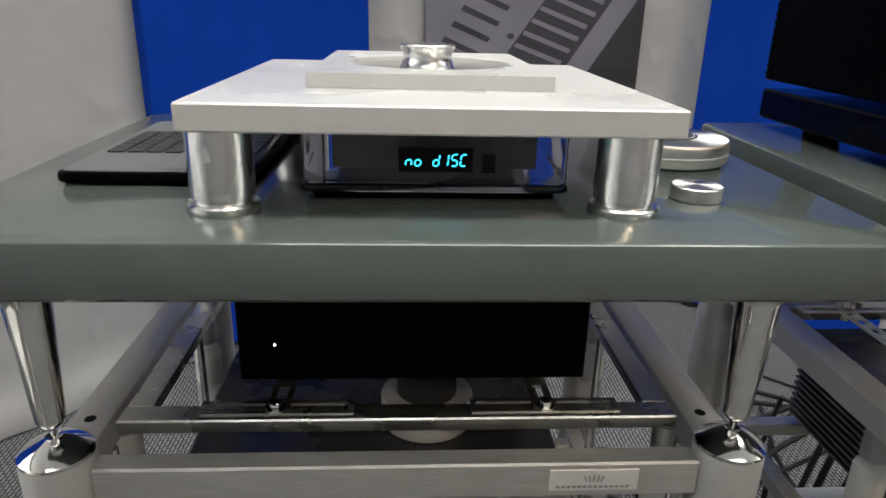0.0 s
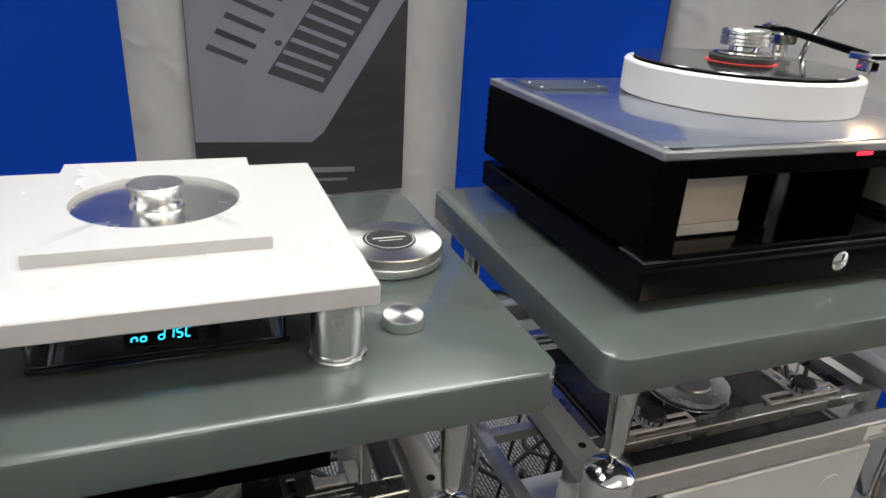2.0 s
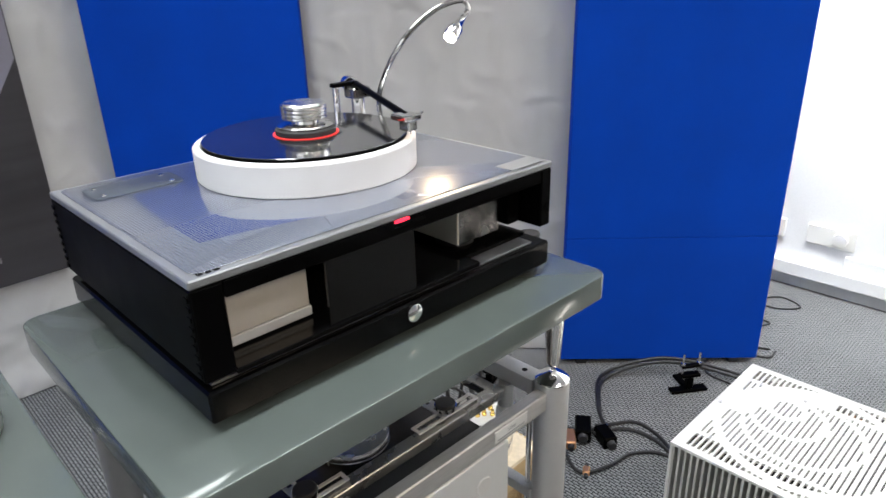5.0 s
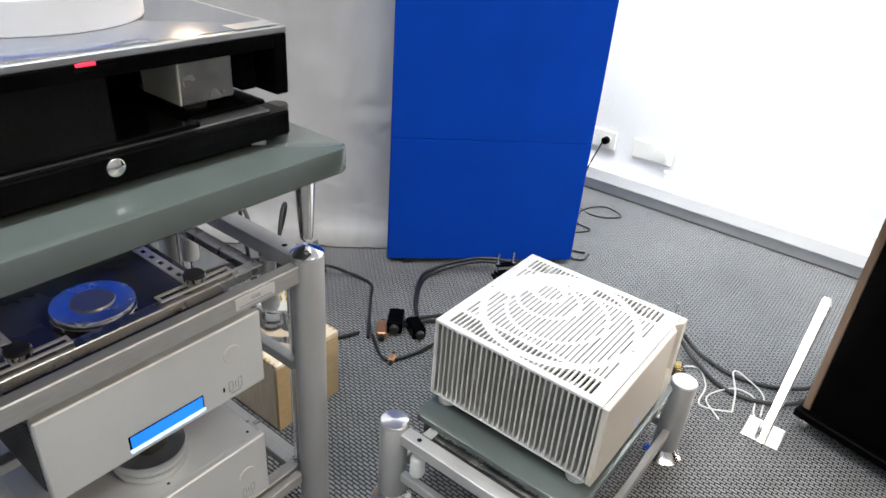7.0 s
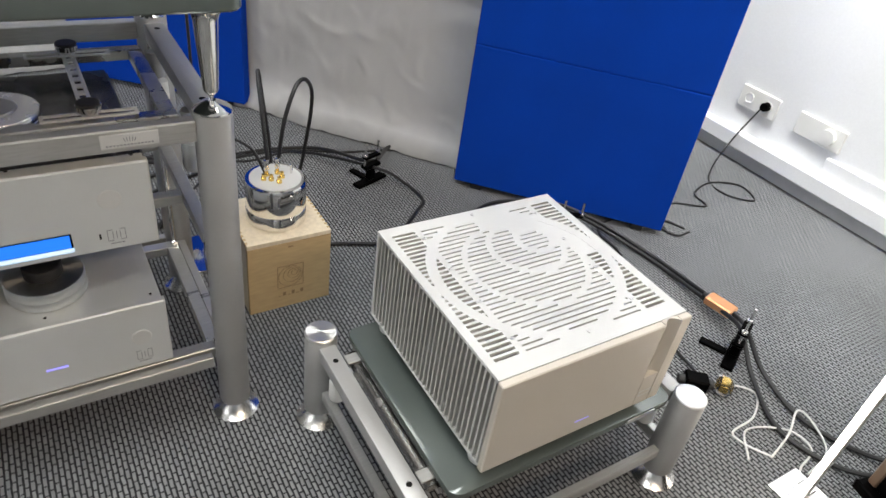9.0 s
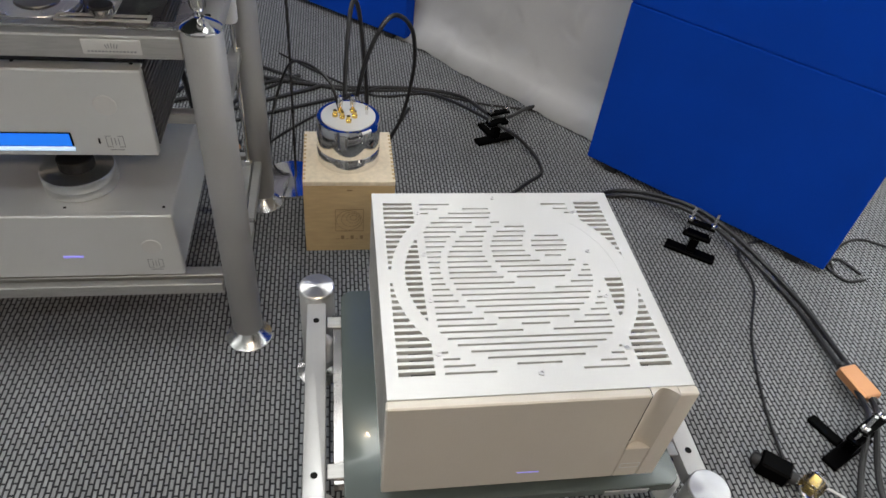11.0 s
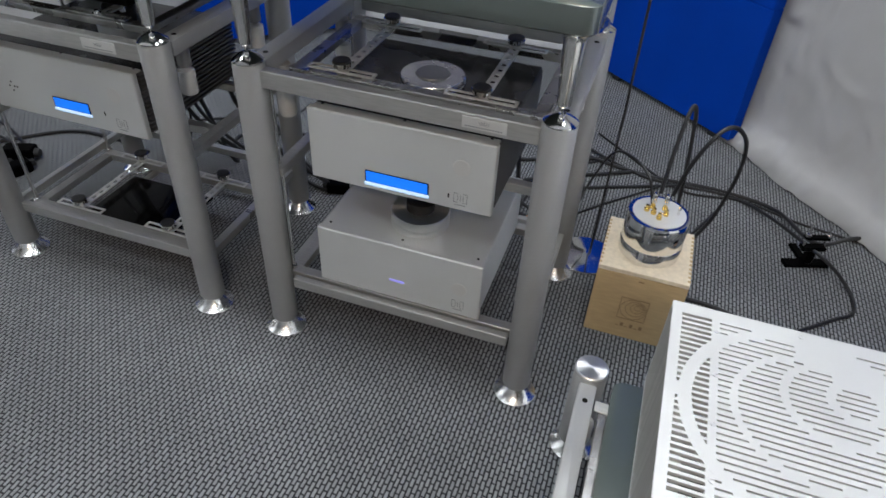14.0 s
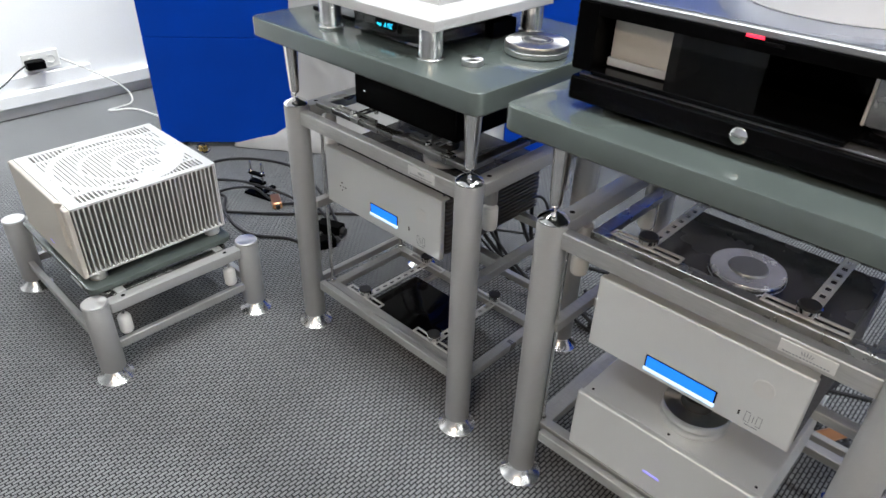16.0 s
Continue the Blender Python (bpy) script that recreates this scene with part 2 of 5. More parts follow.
BULB = glowing("warm_bulb", (1.0, 0.86, 0.66), 12.0)
TUBE_LIGHT = glowing("led_bar_light", (1.0, 0.93, 0.86), 9.0)
SMOKE = clear("smoked_glass", (0.60, 0.61, 0.62), 0.03)
ACRYLIC = clear("grey_acrylic", (0.62, 0.62, 0.63), 0.05)
PALE_CABLE = material("clear_pvc_cable", (0.62, 0.62, 0.60), 0.35, vary=0.05)

# ---- building helpers ----


def bm_box(x0, x1, y0, y1, z0, z1, bevel=0.0, segs=1, bm=None):
    one = bmesh.new()
    bmesh.ops.create_cube(one, size=1)
    for v in one.verts:
        v.co = Vector(((x0 + x1) / 2 + v.co.x * (x1 - x0), (y0 + y1) / 2 + v.co.y * (y1 - y0), (z0 + z1) / 2 + v.co.z * (z1 - z0)))
    if bevel:
        bmesh.ops.bevel(one, geom=list(one.edges), offset=bevel, segments=segs, affect="EDGES", profile=0.5)
    return join(bm, one)


def join(bm, one):
    if bm is None:
        return one
    me = bpy.data.meshes.new("tmp")
    one.to_mesh(me)
    one.free()
    bm.from_mesh(me)
    bpy.data.meshes.remove(me)
    return bm


def bm_slab(x0, x1, y0, y1, z0, z1, corner, edge=0.002, segs=6, bm=None):
    """A slab with rounded upright corners and softened rims."""
    one = bmesh.new()
    ring = []
    for cx, cy, a0 in ((x1 - corner, y1 - corner, 0), (x0 + corner, y1 - corner, 90), (x0 + corner, y0 + corner, 180), (x1 - corner, y0 + corner, 270)):
        for i in range(segs + 1):
            a = radians(a0 + 90 * i / segs)
            ring.append((cx, cy, corner, math.cos(a), math.sin(a)))
    levels = [(z0, -edge), (z0 + edge, 0), (z1 - edge, 0), (z1 - edge * 0.3, -edge * 0.3), (z1, -edge)]
    rows = [[one.verts.new((cx + (r + d) * c, cy + (r + d) * s, z)) for cx, cy, r, c, s in ring] for z, d in levels]
    n = len(ring)
    for a, b in zip(rows, rows[1:]):
        for i in range(n):
            one.faces.new((a[i], a[(i + 1) % n], b[(i + 1) % n], b[i]))
    one.faces.new(rows[0][::-1])
    one.faces.new(rows[-1])
    return join(bm, one)


def bm_lathe(profile, segs=32, x=0, y=0, z=0, bm=None):
    """Profile: (radius, height) from bottom to top, turned round the upright axis."""
    one = bmesh.new()
    rows = []
    for r, h in profile:
        rows.append([one.verts.new((x + max(r, 1e-4) * math.cos(2 * math.pi * i / segs), y + max(r, 1e-4) * math.sin(2 * math.pi * i / segs), z + h)) for i in range(segs)])
    for a, b in zip(rows, rows[1:]):
        for i in range(segs):
            one.faces.new((a[i], a[(i + 1) % segs], b[(i + 1) % segs], b[i]))
    one.faces.new(rows[0][::-1])
    one.faces.new(rows[-1])
    return join(bm, one)


def bm_grid(xs, ys, z0, z1, holes):
    """A flat plate on a grid of lines, with the cells named in holes left open."""
    one = bmesh.new()
    v = [[one.verts.new((x, y, z0)) for x in xs] for y in ys]
    faces = [one.faces.new((v[j][i], v[j][i + 1], v[j + 1][i + 1], v[j + 1][i])) for j in range(len(ys) - 1) for i in range(len(xs) - 1) if (i, j) not in holes]
    up = bmesh.ops.extrude_face_region(one, geom=faces)
    for q in up["geom"]:
        if isinstance(q, bmesh.types.BMVert):
            q.co.z = z1
    bmesh.ops.delete(one, geom=[q for q in one.verts if not q.link_faces], context="VERTS")
    return one


def smooth_path(points, steps=10):
    pts = [Vector(p) for p in points]
    pts = [2 * pts[0] - pts[1]] + pts + [2 * pts[-1] - pts[-2]]
    out = []
    for i in range(1, len(pts) - 2):
        a, b, c, d = pts[i - 1:i + 3]
        for k in range(steps):
            t = k / steps
            out.append(0.5 * ((2 * b) + (c - a) * t + (2 * a - 5 * b + 4 * c - d) * t * t + (3 * b - a - 3 * c + d) * t ** 3))
    out.append(pts[-2])
    return out


def bm_tube(points, r, segs=8, smooth=True, bm=None, steps=10):
    one = bmesh.new()
    path = smooth_path(points, steps) if smooth else [Vector(p) for p in points]
    rows = []
    up = Vector((0.03, 0.05, 1))
    for i, p in enumerate(path):
        d = (path[min(i + 1, len(path) - 1)] - path[max(i - 1, 0)]).normalized()
        s = d.cross(up)
        if s.length < 0.05:
            s = d.cross(Vector((1, 0, 0)))
        s.normalize()
        u = s.cross(d)
        up = u
        rows.append([one.verts.new(p + r * (math.cos(2 * math.pi * k / segs) * s + math.sin(2 * math.pi * k / segs) * u)) for k in range(segs)])
    for a, b in zip(rows, rows[1:]):
        for i in range(segs):
            one.faces.new((a[i], a[(i + 1) % segs], b[(i + 1) % segs], b[i]))
    one.faces.new(rows[0][::-1])
    one.faces.new(rows[-1])
    return join(bm, one)


def finish(name, bm, mat, smooth=True):
    bmesh.ops.recalc_face_normals(bm, faces=bm.faces)
    me = bpy.data.meshes.new(name)
    bm.to_mesh(me)
    bm.free()
    me.materials.append(mat)
    if smooth:
        for f in me.polygons:
            f.use_smooth = True
        me.set_sharp_from_angle(angle=radians(35))
    return me


def part(name, bm, mat, parent, label="", at=None):
    """One mesh object under a thing or a part."""
    ob = new(name, finish(name, bm, mat))
    ob.parent = parent
    if at is not None:
        ob.matrix_basis = at
    return tagged(ob, label)


def again(ob, m):
    """A further piece on the same mesh, under the same parent."""
    o = new(ob.name, ob.data)
    o.parent = ob.parent
    o.matrix_basis = m
    return o


def thing(name, label, category, group="", at=None):
    ob = new(name)
    ob.empty_display_size = 0.05
    if at is not None:
        ob.matrix_basis = at
    return tagged(ob, label, category, group)


def single(name, bm, mat, label, category, group="", kind=""):
    return tagged(new(name, finish(name, bm, mat)), label, category, group, kind)


def text_part(name, words, size, mat, parent, m, label="", depth=0.0004, spacing=1.0):
    cu = bpy.data.curves.new(name, "FONT")
    cu.body, cu.size, cu.extrude, cu.space_character = words, size, depth, spacing
    cu.align_x = "CENTER"
    tmp = bpy.data.objects.new(name, cu)
    scene.collection.objects.link(tmp)
    me = bpy.data.meshes.new_from_object(tmp.evaluated_get(bpy.context.evaluated_depsgraph_get()))
    bpy.data.objects.remove(tmp)
    me.materials.clear()
    me.materials.append(mat)
    ob = new(name, me)
    ob.parent = parent
    ob.matrix_basis = m
    return tagged(ob, label)


# ---- the room ----
XL, XR, YF, YB = -2.62, 3.35, -3.2, 3.0
FLOOR = 0.010


def structure(name, bm, mat, label, category):
    return tagged(new(name, finish(name, bm, mat)), label, category, "", "structure")


structure("floor", bm_box(XL - 0.2, XR + 0.2, YF - 0.2, YB + 0.2, -0.06, FLOOR), CARPET, "charcoal and grey woven office carpet floor", "floor")
structure("ceiling", bm_box(XL - 0.2, XR + 0.2, YF - 0.2, YB + 0.2, CEIL, CEIL + 0.1), CEILING, "plain white suspended room ceiling", "ceiling")
structure("wall_east", bm_box(XR, XR + 0.15, YF - 0.2, YB + 0.2, 0, CEIL), WHITE_WALL, "brightly lit white painted plaster wall", "wall")
structure("wall_west", bm_box(XL - 0.15, XL, YF - 0.2, YB + 0.2, 0, CEIL), WHITE_WALL, "brightly lit white painted plaster wall", "wall")
structure("wall_north", bm_box(XL, XR, YB, YB + 0.15, 0, CEIL), WHITE_WALL, "white painted wall behind the drapes", "wall")
structure("wall_south", bm_box(XL, XR, YF - 0.15, YF, 0, CEIL), WHITE_WALL, "white painted wall closing the room", "wall")
for nm, xa, xb, sgn in (("east", XR, XR - 0.012, -1), ("west", XL, XL + 0.012, 1)):
    # the strip's grey carries the shade that falls below the trunking
    structure("baseboard", bm_box(min(xa, xb), max(xa, xb), YF, YB, 0, 0.064, 0.002), SKIRT, "low skirting strip greyed for the shade under the trunking", "skirting")
    xc = xa + sgn * 0.045
    structure("trim", bm_box(min(xa, xc), max(xa, xc), YF, YB, 0.068, 0.135, 0.006), WHITE_WALL, "white boxed cable trunking along the wall", "trunking")
    xd = xa + sgn * 0.016
    structure("trim", bm_box(min(xa, xd), max(xa, xd), YF, 0.585 if nm == "east" else 0.80, 0.1355, 0.205, 0.004), WHITE_WALL, "white cover strip above the trunking", "trunking")


def blue_panel(x0, y0, x1, y1, height, seam):
    """A felt-covered acoustic board that stands on short feet."""
    d = Vector((x1 - x0, y1 - y0, 0))
    w = d.length
    t = thing("acoustic_panel", "royal blue felt acoustic panel standing on carpet", "panel", "blue panels",
              pose(x0, y0, FLOOR, 0, 0, math.degrees(math.atan2(d.y, d.x))))
    part("lower_board", bm_box(0, w, 0, 0.055, 0.022, seam - 0.0004, 0.003), BLUE, t)
    part("upper_board", bm_box(0, w, 0, 0.055, seam + 0.0004, height, 0.003), BLUE, t)
    for fx in (0.08, w - 0.08):
        part("foot", bm_box(fx - 0.02, fx + 0.02, 0.005, 0.05, 0, 0.022, 0.003), RUBBER, t)
    return t


blue_panel(2.075, 1.138, 2.577, 0.622, 2.1, 0.505)
blue_panel(1.045, 2.335, 1.575, 1.885, 2.1, 0.505)
blue_panel(-0.66, 1.85, -0.10, 2.335, 2.1, 0.505)
blue_panel(-1.80, 0.76, -1.294, 1.31, 2.1, 0.505)


def drape(points, height, seed):
    """A hanging cloth, wrinkled and folded, that pools slightly on the floor."""
    rnd = random.Random(seed)
    path = smooth_path([(x, y, 0) for x, y in points], 26)
    bm = bmesh.new()
    rows = []
    nz = 44
    for k in range(nz + 1):
        z = height * k / nz
        row = []
        for i, p in enumerate(path):
            q = path[min(i + 1, len(path) - 1)] - path[max(i - 1, 0)]
            nrm = Vector((q.y, -q.x, 0)).normalized()
            fold = 0.016 * noise.noise((i * 0.05 + seed, z * 0.7, 3)) + 0.007 * noise.noise((i * 0.13 + z, z * 4.0 + seed, 7)) + 0.0045 * abs(noise.noise((i * 0.28 - z * 2, z * 9.0, seed)))
            pool = 0.07 * max(0, 1 - z / 0.12) ** 2
            row.append(bm.verts.new(p + nrm * (fold + pool) + Vector((0, 0, FLOOR + z + 0.004 + 0.012 * max(0, noise.noise((i * 0.2, seed, 1))) * (k == 0)))))
        rows.append(row)
    for a, b in zip(rows, rows[1:]):
        for i in range(len(path) - 1):
            bm.faces.new((a[i], a[i + 1], b[i + 1], b[i]))
    me = finish("cloth_drape", bm, FABRIC)
    ob = tagged(new("cloth_drape", me), "creased off-white cloth hanging down to the carpet", "drape", "white drapes")
    ob.modifiers.new("cloth", "SOLIDIFY").thickness = 0.004
    return ob


drape([(1.60, 1.98), (1.80, 1.74), (2.00, 1.50), (2.20, 1.27), (2.44, 1.06)], 2.5, 11)
drape([(-1.62, 1.05), (-1.28, 1.30), (-1.02, 1.55), (-0.80, 1.80), (-0.62, 1.98)], 2.5, 23)
drape([(-0.30, 2.396), (0.085, 2.423), (0.47, 2.450), (0.855, 2.477), (1.20, 2.501)], 2.5, 37)


def banner():
    t = thing("hanging_poster", "poster printed with a slotted metal plate and pale lettering", "poster", "", pose(0.085, 2.393, -0.035, 0, 0, 4.0))
    w = 0.776

    def quad(name, mat, d, *pts, label=""):
        bm = bmesh.new()
        bm.faces.new([bm.verts.new((x, -0.002 - d, z)) for x, z in pts])
        return part(name, bm, mat, t, label)

    part("sheet", bm_box(0, w, -0.002, 0.002, 0.455, 2.2), PRINT_DARK, t, "dark grey printed sheet")
    quad("printed_plate", PRINT_GREY, 0.0015, (0.002, 0.685), (0.41, 0.665), (0.455, 0.70), (w - 0.004, 1.19), (w - 0.004, 2.19), (0.002, 2.19), label="lilac-grey printed plate")
    for i in range(12):
        x, z = 0.058 + i * 0.0325, 1.008 + i * 0.0515
        quad("printed_slot", PRINT_INK, 0.0025, (x, z - 0.010), (x + 0.128, z - 0.061), (x + 0.138, z - 0.046), (x + 0.010, z + 0.008))
    quad("printed_grille", PRINT_INK, 0.0025, (0.258, 0.918), (0.455, 0.845), (0.735, 1.27), (0.55, 1.34))
    for i in range(10):
        k = i / 10
        x, z = 0.285 + 0.275 * k, 0.945 + 0.41 * k
        quad("printed_fin", PRINT_GREY, 0.0035, (x, z), (x + 0.170, z - 0.062), (x + 0.178, z - 0.047), (x + 0.009, z + 0.013))
    for x, z in ((0.30, 1.02), (0.44, 1.22), (0.60, 1.45)):
        quad("printed_screw", PRINT_INK, 0.0025, *[(x + 0.013 * math.cos(a), z + 0.010 * math.sin(a)) for a in [2 * math.pi * j / 12 for j in range(12)]])
    quad("lettering", PRINT_PALE, 0.002, (0.195, 0.556), (0.575, 0.540), (0.575, 0.560), (0.195, 0.577), label="line of pale lettering, not readable")
    quad("lettering", PRINT_PALE, 0.002, (0.225, 0.520), (0.545, 0.507), (0.545, 0.518), (0.225, 0.530))
    for xx in (0.02, w - 0.02):
        part("tape", bm_box(xx - 0.02, xx + 0.02, -0.0035, 0.0, 2.2005, 2.235), WHITE_PL, t, "strip of white tape")


banner()

# ---- the two equipment racks ----
RACK_Y0, RACK_Y1, HALF = 0.488, 0.945, 0.298


def flat_frame(t, name, x, y0, y1, z0, z1, bar, mat):
    """A rectangle of flat bars, one part a bar."""
    part(name + "_front", bm_box(-x, x, y0, y0 + bar, z0, z1, 0.0015), mat, t)
    part(name + "_back", bm_box(-x, x, y1 - bar, y1, z0, z1, 0.0015), mat, t)
    part(name + "_side", bm_box(-x, -x + bar, y0 + bar + 0.0005, y1 - bar - 0.0005, z0 + 0.001, z1 - 0.001, 0.0015), mat, t)
    part(name + "_side", bm_box(x - bar, x, y0 + bar + 0.0005, y1 - bar - 0.0005, z0 + 0.001, z1 - 0.001, 0.0015), mat, t)


def support_arm(t, x, ya, yb, z, low=1.0, pads=()):
    """A perforated arm between two slotted clamps, with a cup and a black pad at each end."""
    n = 9
    step = (yb - ya) / n
    ys = [ya + step * (k // 2) + (0.45 * step if k % 2 else 0) for k in range(2 * n)] + [yb]
    bm = bm_grid([x - 0.011, x - 0.005, x + 0.005, x + 0.011], ys, z, z + 0.003, {(1, 2 * k + 1) for k in range(n)})
    # arms with given pads hang in shade, so a darker metal stands in for it
    arm = part("support_arm", bm, FRAME if pads else SILVER, t, "perforated steel arm")
    for yy in (ya, yb):
        bm = bm_grid([x - 0.071, x - 0.066, x - 0.012, x + 0.012, x + 0.066, x + 0.071], [yy - 0.011, yy - 0.006, yy + 0.006, yy + 0.011], z + 0.0032, z + 0.0062, {(1, 1), (3, 1)})
        part("slotted_clamp", bm, FRAME if pads else SILVER, arm, "slotted steel clamp")
        bolt = part("clamp_bolt", bm_lathe([(0.0, 0.0063), (0.010, 0.0063), (0.010, 0.009), (0.006, 0.0095), (0.006, 0.014), (0.0, 0.0145)], 6, x, yy - (0.004 if pads else 0), z), CHROME, arm) if pads else None
    for yy in pads or (ya, yb):
        cup = bm_lathe([(0.006, -0.012), (0.006, 0.0065), (0.010, 0.0065 + 0.0015 * low), (0.018, 0.0065 + 0.0095 * low), (0.0195, 0.0065 + 0.0205 * low), (0.018, 0.0065 + 0.0215 * low), (0.0, 0.0065 + 0.0215 * low)], 24, x, yy, z)
        part("cup", cup, CHROME, arm, "chrome cup")
        part("pad", bm_lathe([(0.0, 0.0), (0.0178, 0.0), (0.0178, 0.0027), (0.016, 0.0042), (0.0, 0.0042)], 24, x, yy, z + 0.0067 + 0.0215 * low), RUBBER, arm, "black felt pad")
    return arm


def post_profile(top):
    return [(0.0205, 0.0443), (0.0298, 0.0445), (0.0308, 0.046), (0.0308, top - 0.004), (0.0298, top - 0.001), (0.026, top)]


FOOT = [(r, FLOOR + z) for r, z in ((0.0, 0.0), (0.047, 0.0), (0.0485, 0.0015), (0.048, 0.004), (0.039, 0.0105), (0.0315, 0.018), (0.026, 0.026), (0.0225, 0.031), (0.0, 0.0312))]


def tall_rack(x, label, upper, middle, lower):
    """upper and lower: y0, y1, z0, z1 of the two hanging frames; middle: the height of the bars between them."""
    t = thing("equipment_rack", label, "rack", "equipment racks", pose(x, 0, 0))
    post = part("post", bm_lathe(post_profile(0.712), 36), SATIN, t, "grey satin tube", pose(-HALF, RACK_Y0, 0))
    foot = part("foot", bm_lathe(FOOT, 40), LATHED, t, "turned steel cone foot", pose(-HALF, RACK_Y0, 0))
    cap = part("cap", bm_lathe([(0.026, 0.7121), (0.0306, 0.7125), (0.0306, 0.7155), (0.026, 0.7200), (0.015, 0.7265), (0.007, 0.730), (0.0, 0.7265)], 40), CHROME, t, "polished dished cap", pose(-HALF, RACK_Y0, 0))
    spike = part("spike", bm_lathe([(0.001, 0.727), (0.004, 0.737), (0.006, 0.739), (0.0105, 0.744), (0.012, 0.748), (0.0180, 0.855), (0.0210, 0.865), (0.032, 0.875), (0.047, 0.8815), (0.048, 0.8872), (0.0, 0.8876)], 40), CHROME, t, "tapered polished spike", pose(-HALF, RACK_Y0, 0))
    for px, py in ((HALF, RACK_Y0), (-HALF, RACK_Y1), (HALF, RACK_Y1)):
        for ob in (post, foot, cap, spike):
            again(ob, pose(px, py, 0))
    inner = HALF - 0.0295
    part("front_rail", bm_box(-inner, inner, RACK_Y0 - 0.012, RACK_Y0 + 0.012, 0.666, 0.702, 0.002), RAIL, t)
    part("back_rail", bm_box(-inner, inner, RACK_Y1 - 0.012, RACK_Y1 + 0.012, 0.666, 0.702, 0.002), RAIL, t)
    for sx in (-1, 1):
        rail = part("side_rail", bm_slab(sx * HALF - 0.019, sx * HALF + 0.019, RACK_Y0 + 0.0295, RACK_Y1 - 0.0295, 0.672, 0.704, 0.004), SATIN, t)
        for hy in (RACK_Y0 + 0.062, RACK_Y1 - 0.062):
            part("screw_hole", bm_lathe([(0.0, 0.7042), (0.0055, 0.7042), (0.0055, 0.7046), (0.0, 0.7046)], 16, sx * HALF, hy), INSIDE, rail)
    flat_frame(t, "upper_frame", 0.262, *upper, 0.026, FRAME)
    for sx in (-1, 1):
        part("middle_side", bm_box(sx * 0.278 - 0.012, sx * 0.278 + 0.012, 0.505, 0.913, middle - 0.022, middle, 0.0015), RAIL, t)
    for yy in (0.64, 0.86):
        part("middle_bar", bm_box(-0.2655, 0.2655, yy, yy + 0.024, middle - 0.021, middle - 0.0002, 0.0015), RAIL, t)
    flat_frame(t, "lower_frame", 0.286, *lower, 0.026, RAIL)
    for sx in (-1, 1):
        part("lower_side_rail", bm_box(sx * HALF - 0.009, sx * HALF + 0.009, RACK_Y0 + 0.030, RACK_Y1 - 0.030, 0.145, 0.167, 0.0015), RAIL, t)
    part("lower_back_rail", bm_box(-inner, inner, RACK_Y1 - 0.009, RACK_Y1 + 0.009, 0.145, 0.167, 0.0015), RAIL, t)
    rod_y = (lower[0] + 0.013, lower[1] - 0.013)
    for sx in (-0.11, 0.11):
        part("lower_slide", bm_box(sx - 0.009, sx + 0.009, lower[0], lower[1], lower[2] - 0.0115, lower[2] - 0.0003, 0.001), RAIL, t)
    for sx in (-1, 1):
        for sy in rod_y:
            rod = part("hanging_rod", bm_lathe([(0.005, lower[3] + 0.0003), (0.005, middle - 0.0225)], 12, sx * 0.279, sy), CHROME, t)
            part("hanging_rod", bm_lathe([(0.005, middle + 0.0005), (0.005, 0.6718)], 12, sx * 0.281, sy), CHROME, t)
            part("nut", bm_lathe([(0.0095, lower[3] + 0.0003), (0.0095, lower[3] + 0.009), (0.006, lower[3] + 0.011)], 6, sx * 0.279, sy), CHROME, rod)
            ys = 0.582 if sy < 0.7 else 0.862 if lower[1] < 0.85 else 0.850
            iso = part("isolator", bm_lathe([(0.004, 0.630), (0.004, 0.618), (0.011, 0.616), (0.0175, 0.612), (0.0185, 0.606), (0.0185, 0.564), (0.0165, 0.558), (0.0, 0.557)][::-1], 24, sx * 0.282, ys), WHITE_PL, t, "white plastic isolator")
            part("bolt", bm_lathe([(0.006, 0.614), (0.006, 0.622), (0.015, 0.6225), (0.015, 0.6715)], 20, sx * 0.282, ys), SATIN, iso, "grey metal socket")
    part("lower_crossbar", bm_box(-0.262, 0.262, RACK_Y0 - 0.001, 0.5045, 0.147, 0.174, 0.0015), RAIL, t)
    plate = part("maker_plate", bm_box(0.13, 0.212, RACK_Y0 - 0.0142, RACK_Y0 - 0.0122, 0.674, 0.697, 0.0008), SILVER, t, "small engraved metal plate")
    for i in range(14):
        part("engraving", bm_box(0.137 + i * 0.0049, 0.1402 + i * 0.0049, RACK_Y0 - 0.0148, RACK_Y0 - 0.0143, 0.6778, 0.6800), GREYTRIM, plate)
    for i in range(5):
        a = -0.8 + 0.4 * i
        part("engraving", bm_box(-0.0006, 0.0006, 0, 0.0005, 0, 0.008 - abs(a) * 0.002), GREYTRIM, plate, "", pose(0.171 + a * 0.008, RACK_Y0 - 0.0149, 0.684, 0, a * 28, 0))
    return t


rack_1 = tall_rack(0.016, "aluminium tube equipment rack with cone feet, mostly filled", (0.522, 0.915, 0.7055, 0.7195), 0.434, (0.535, 0.842, 0.116, 0.138))
support_arm(rack_1, -0.118, 0.534, 0.895, 0.7198, 0.1, (0.600, 0.855))
support_arm(rack_1, 0.135, 0.534, 0.895, 0.7198, 0.1, (0.600, 0.855))
support_arm(rack_1, -0.148, 0.566, 0.820, 0.1383)
support_arm(rack_1, 0.134, 0.566, 0.820, 0.1383)
rack_2 = tall_rack(0.822, "aluminium tube equipment rack holding grey amplifier boxes", (0.568, 0.890, 0.652, 0.6715), 0.470, (0.510, 0.905, 0.155, 0.177))
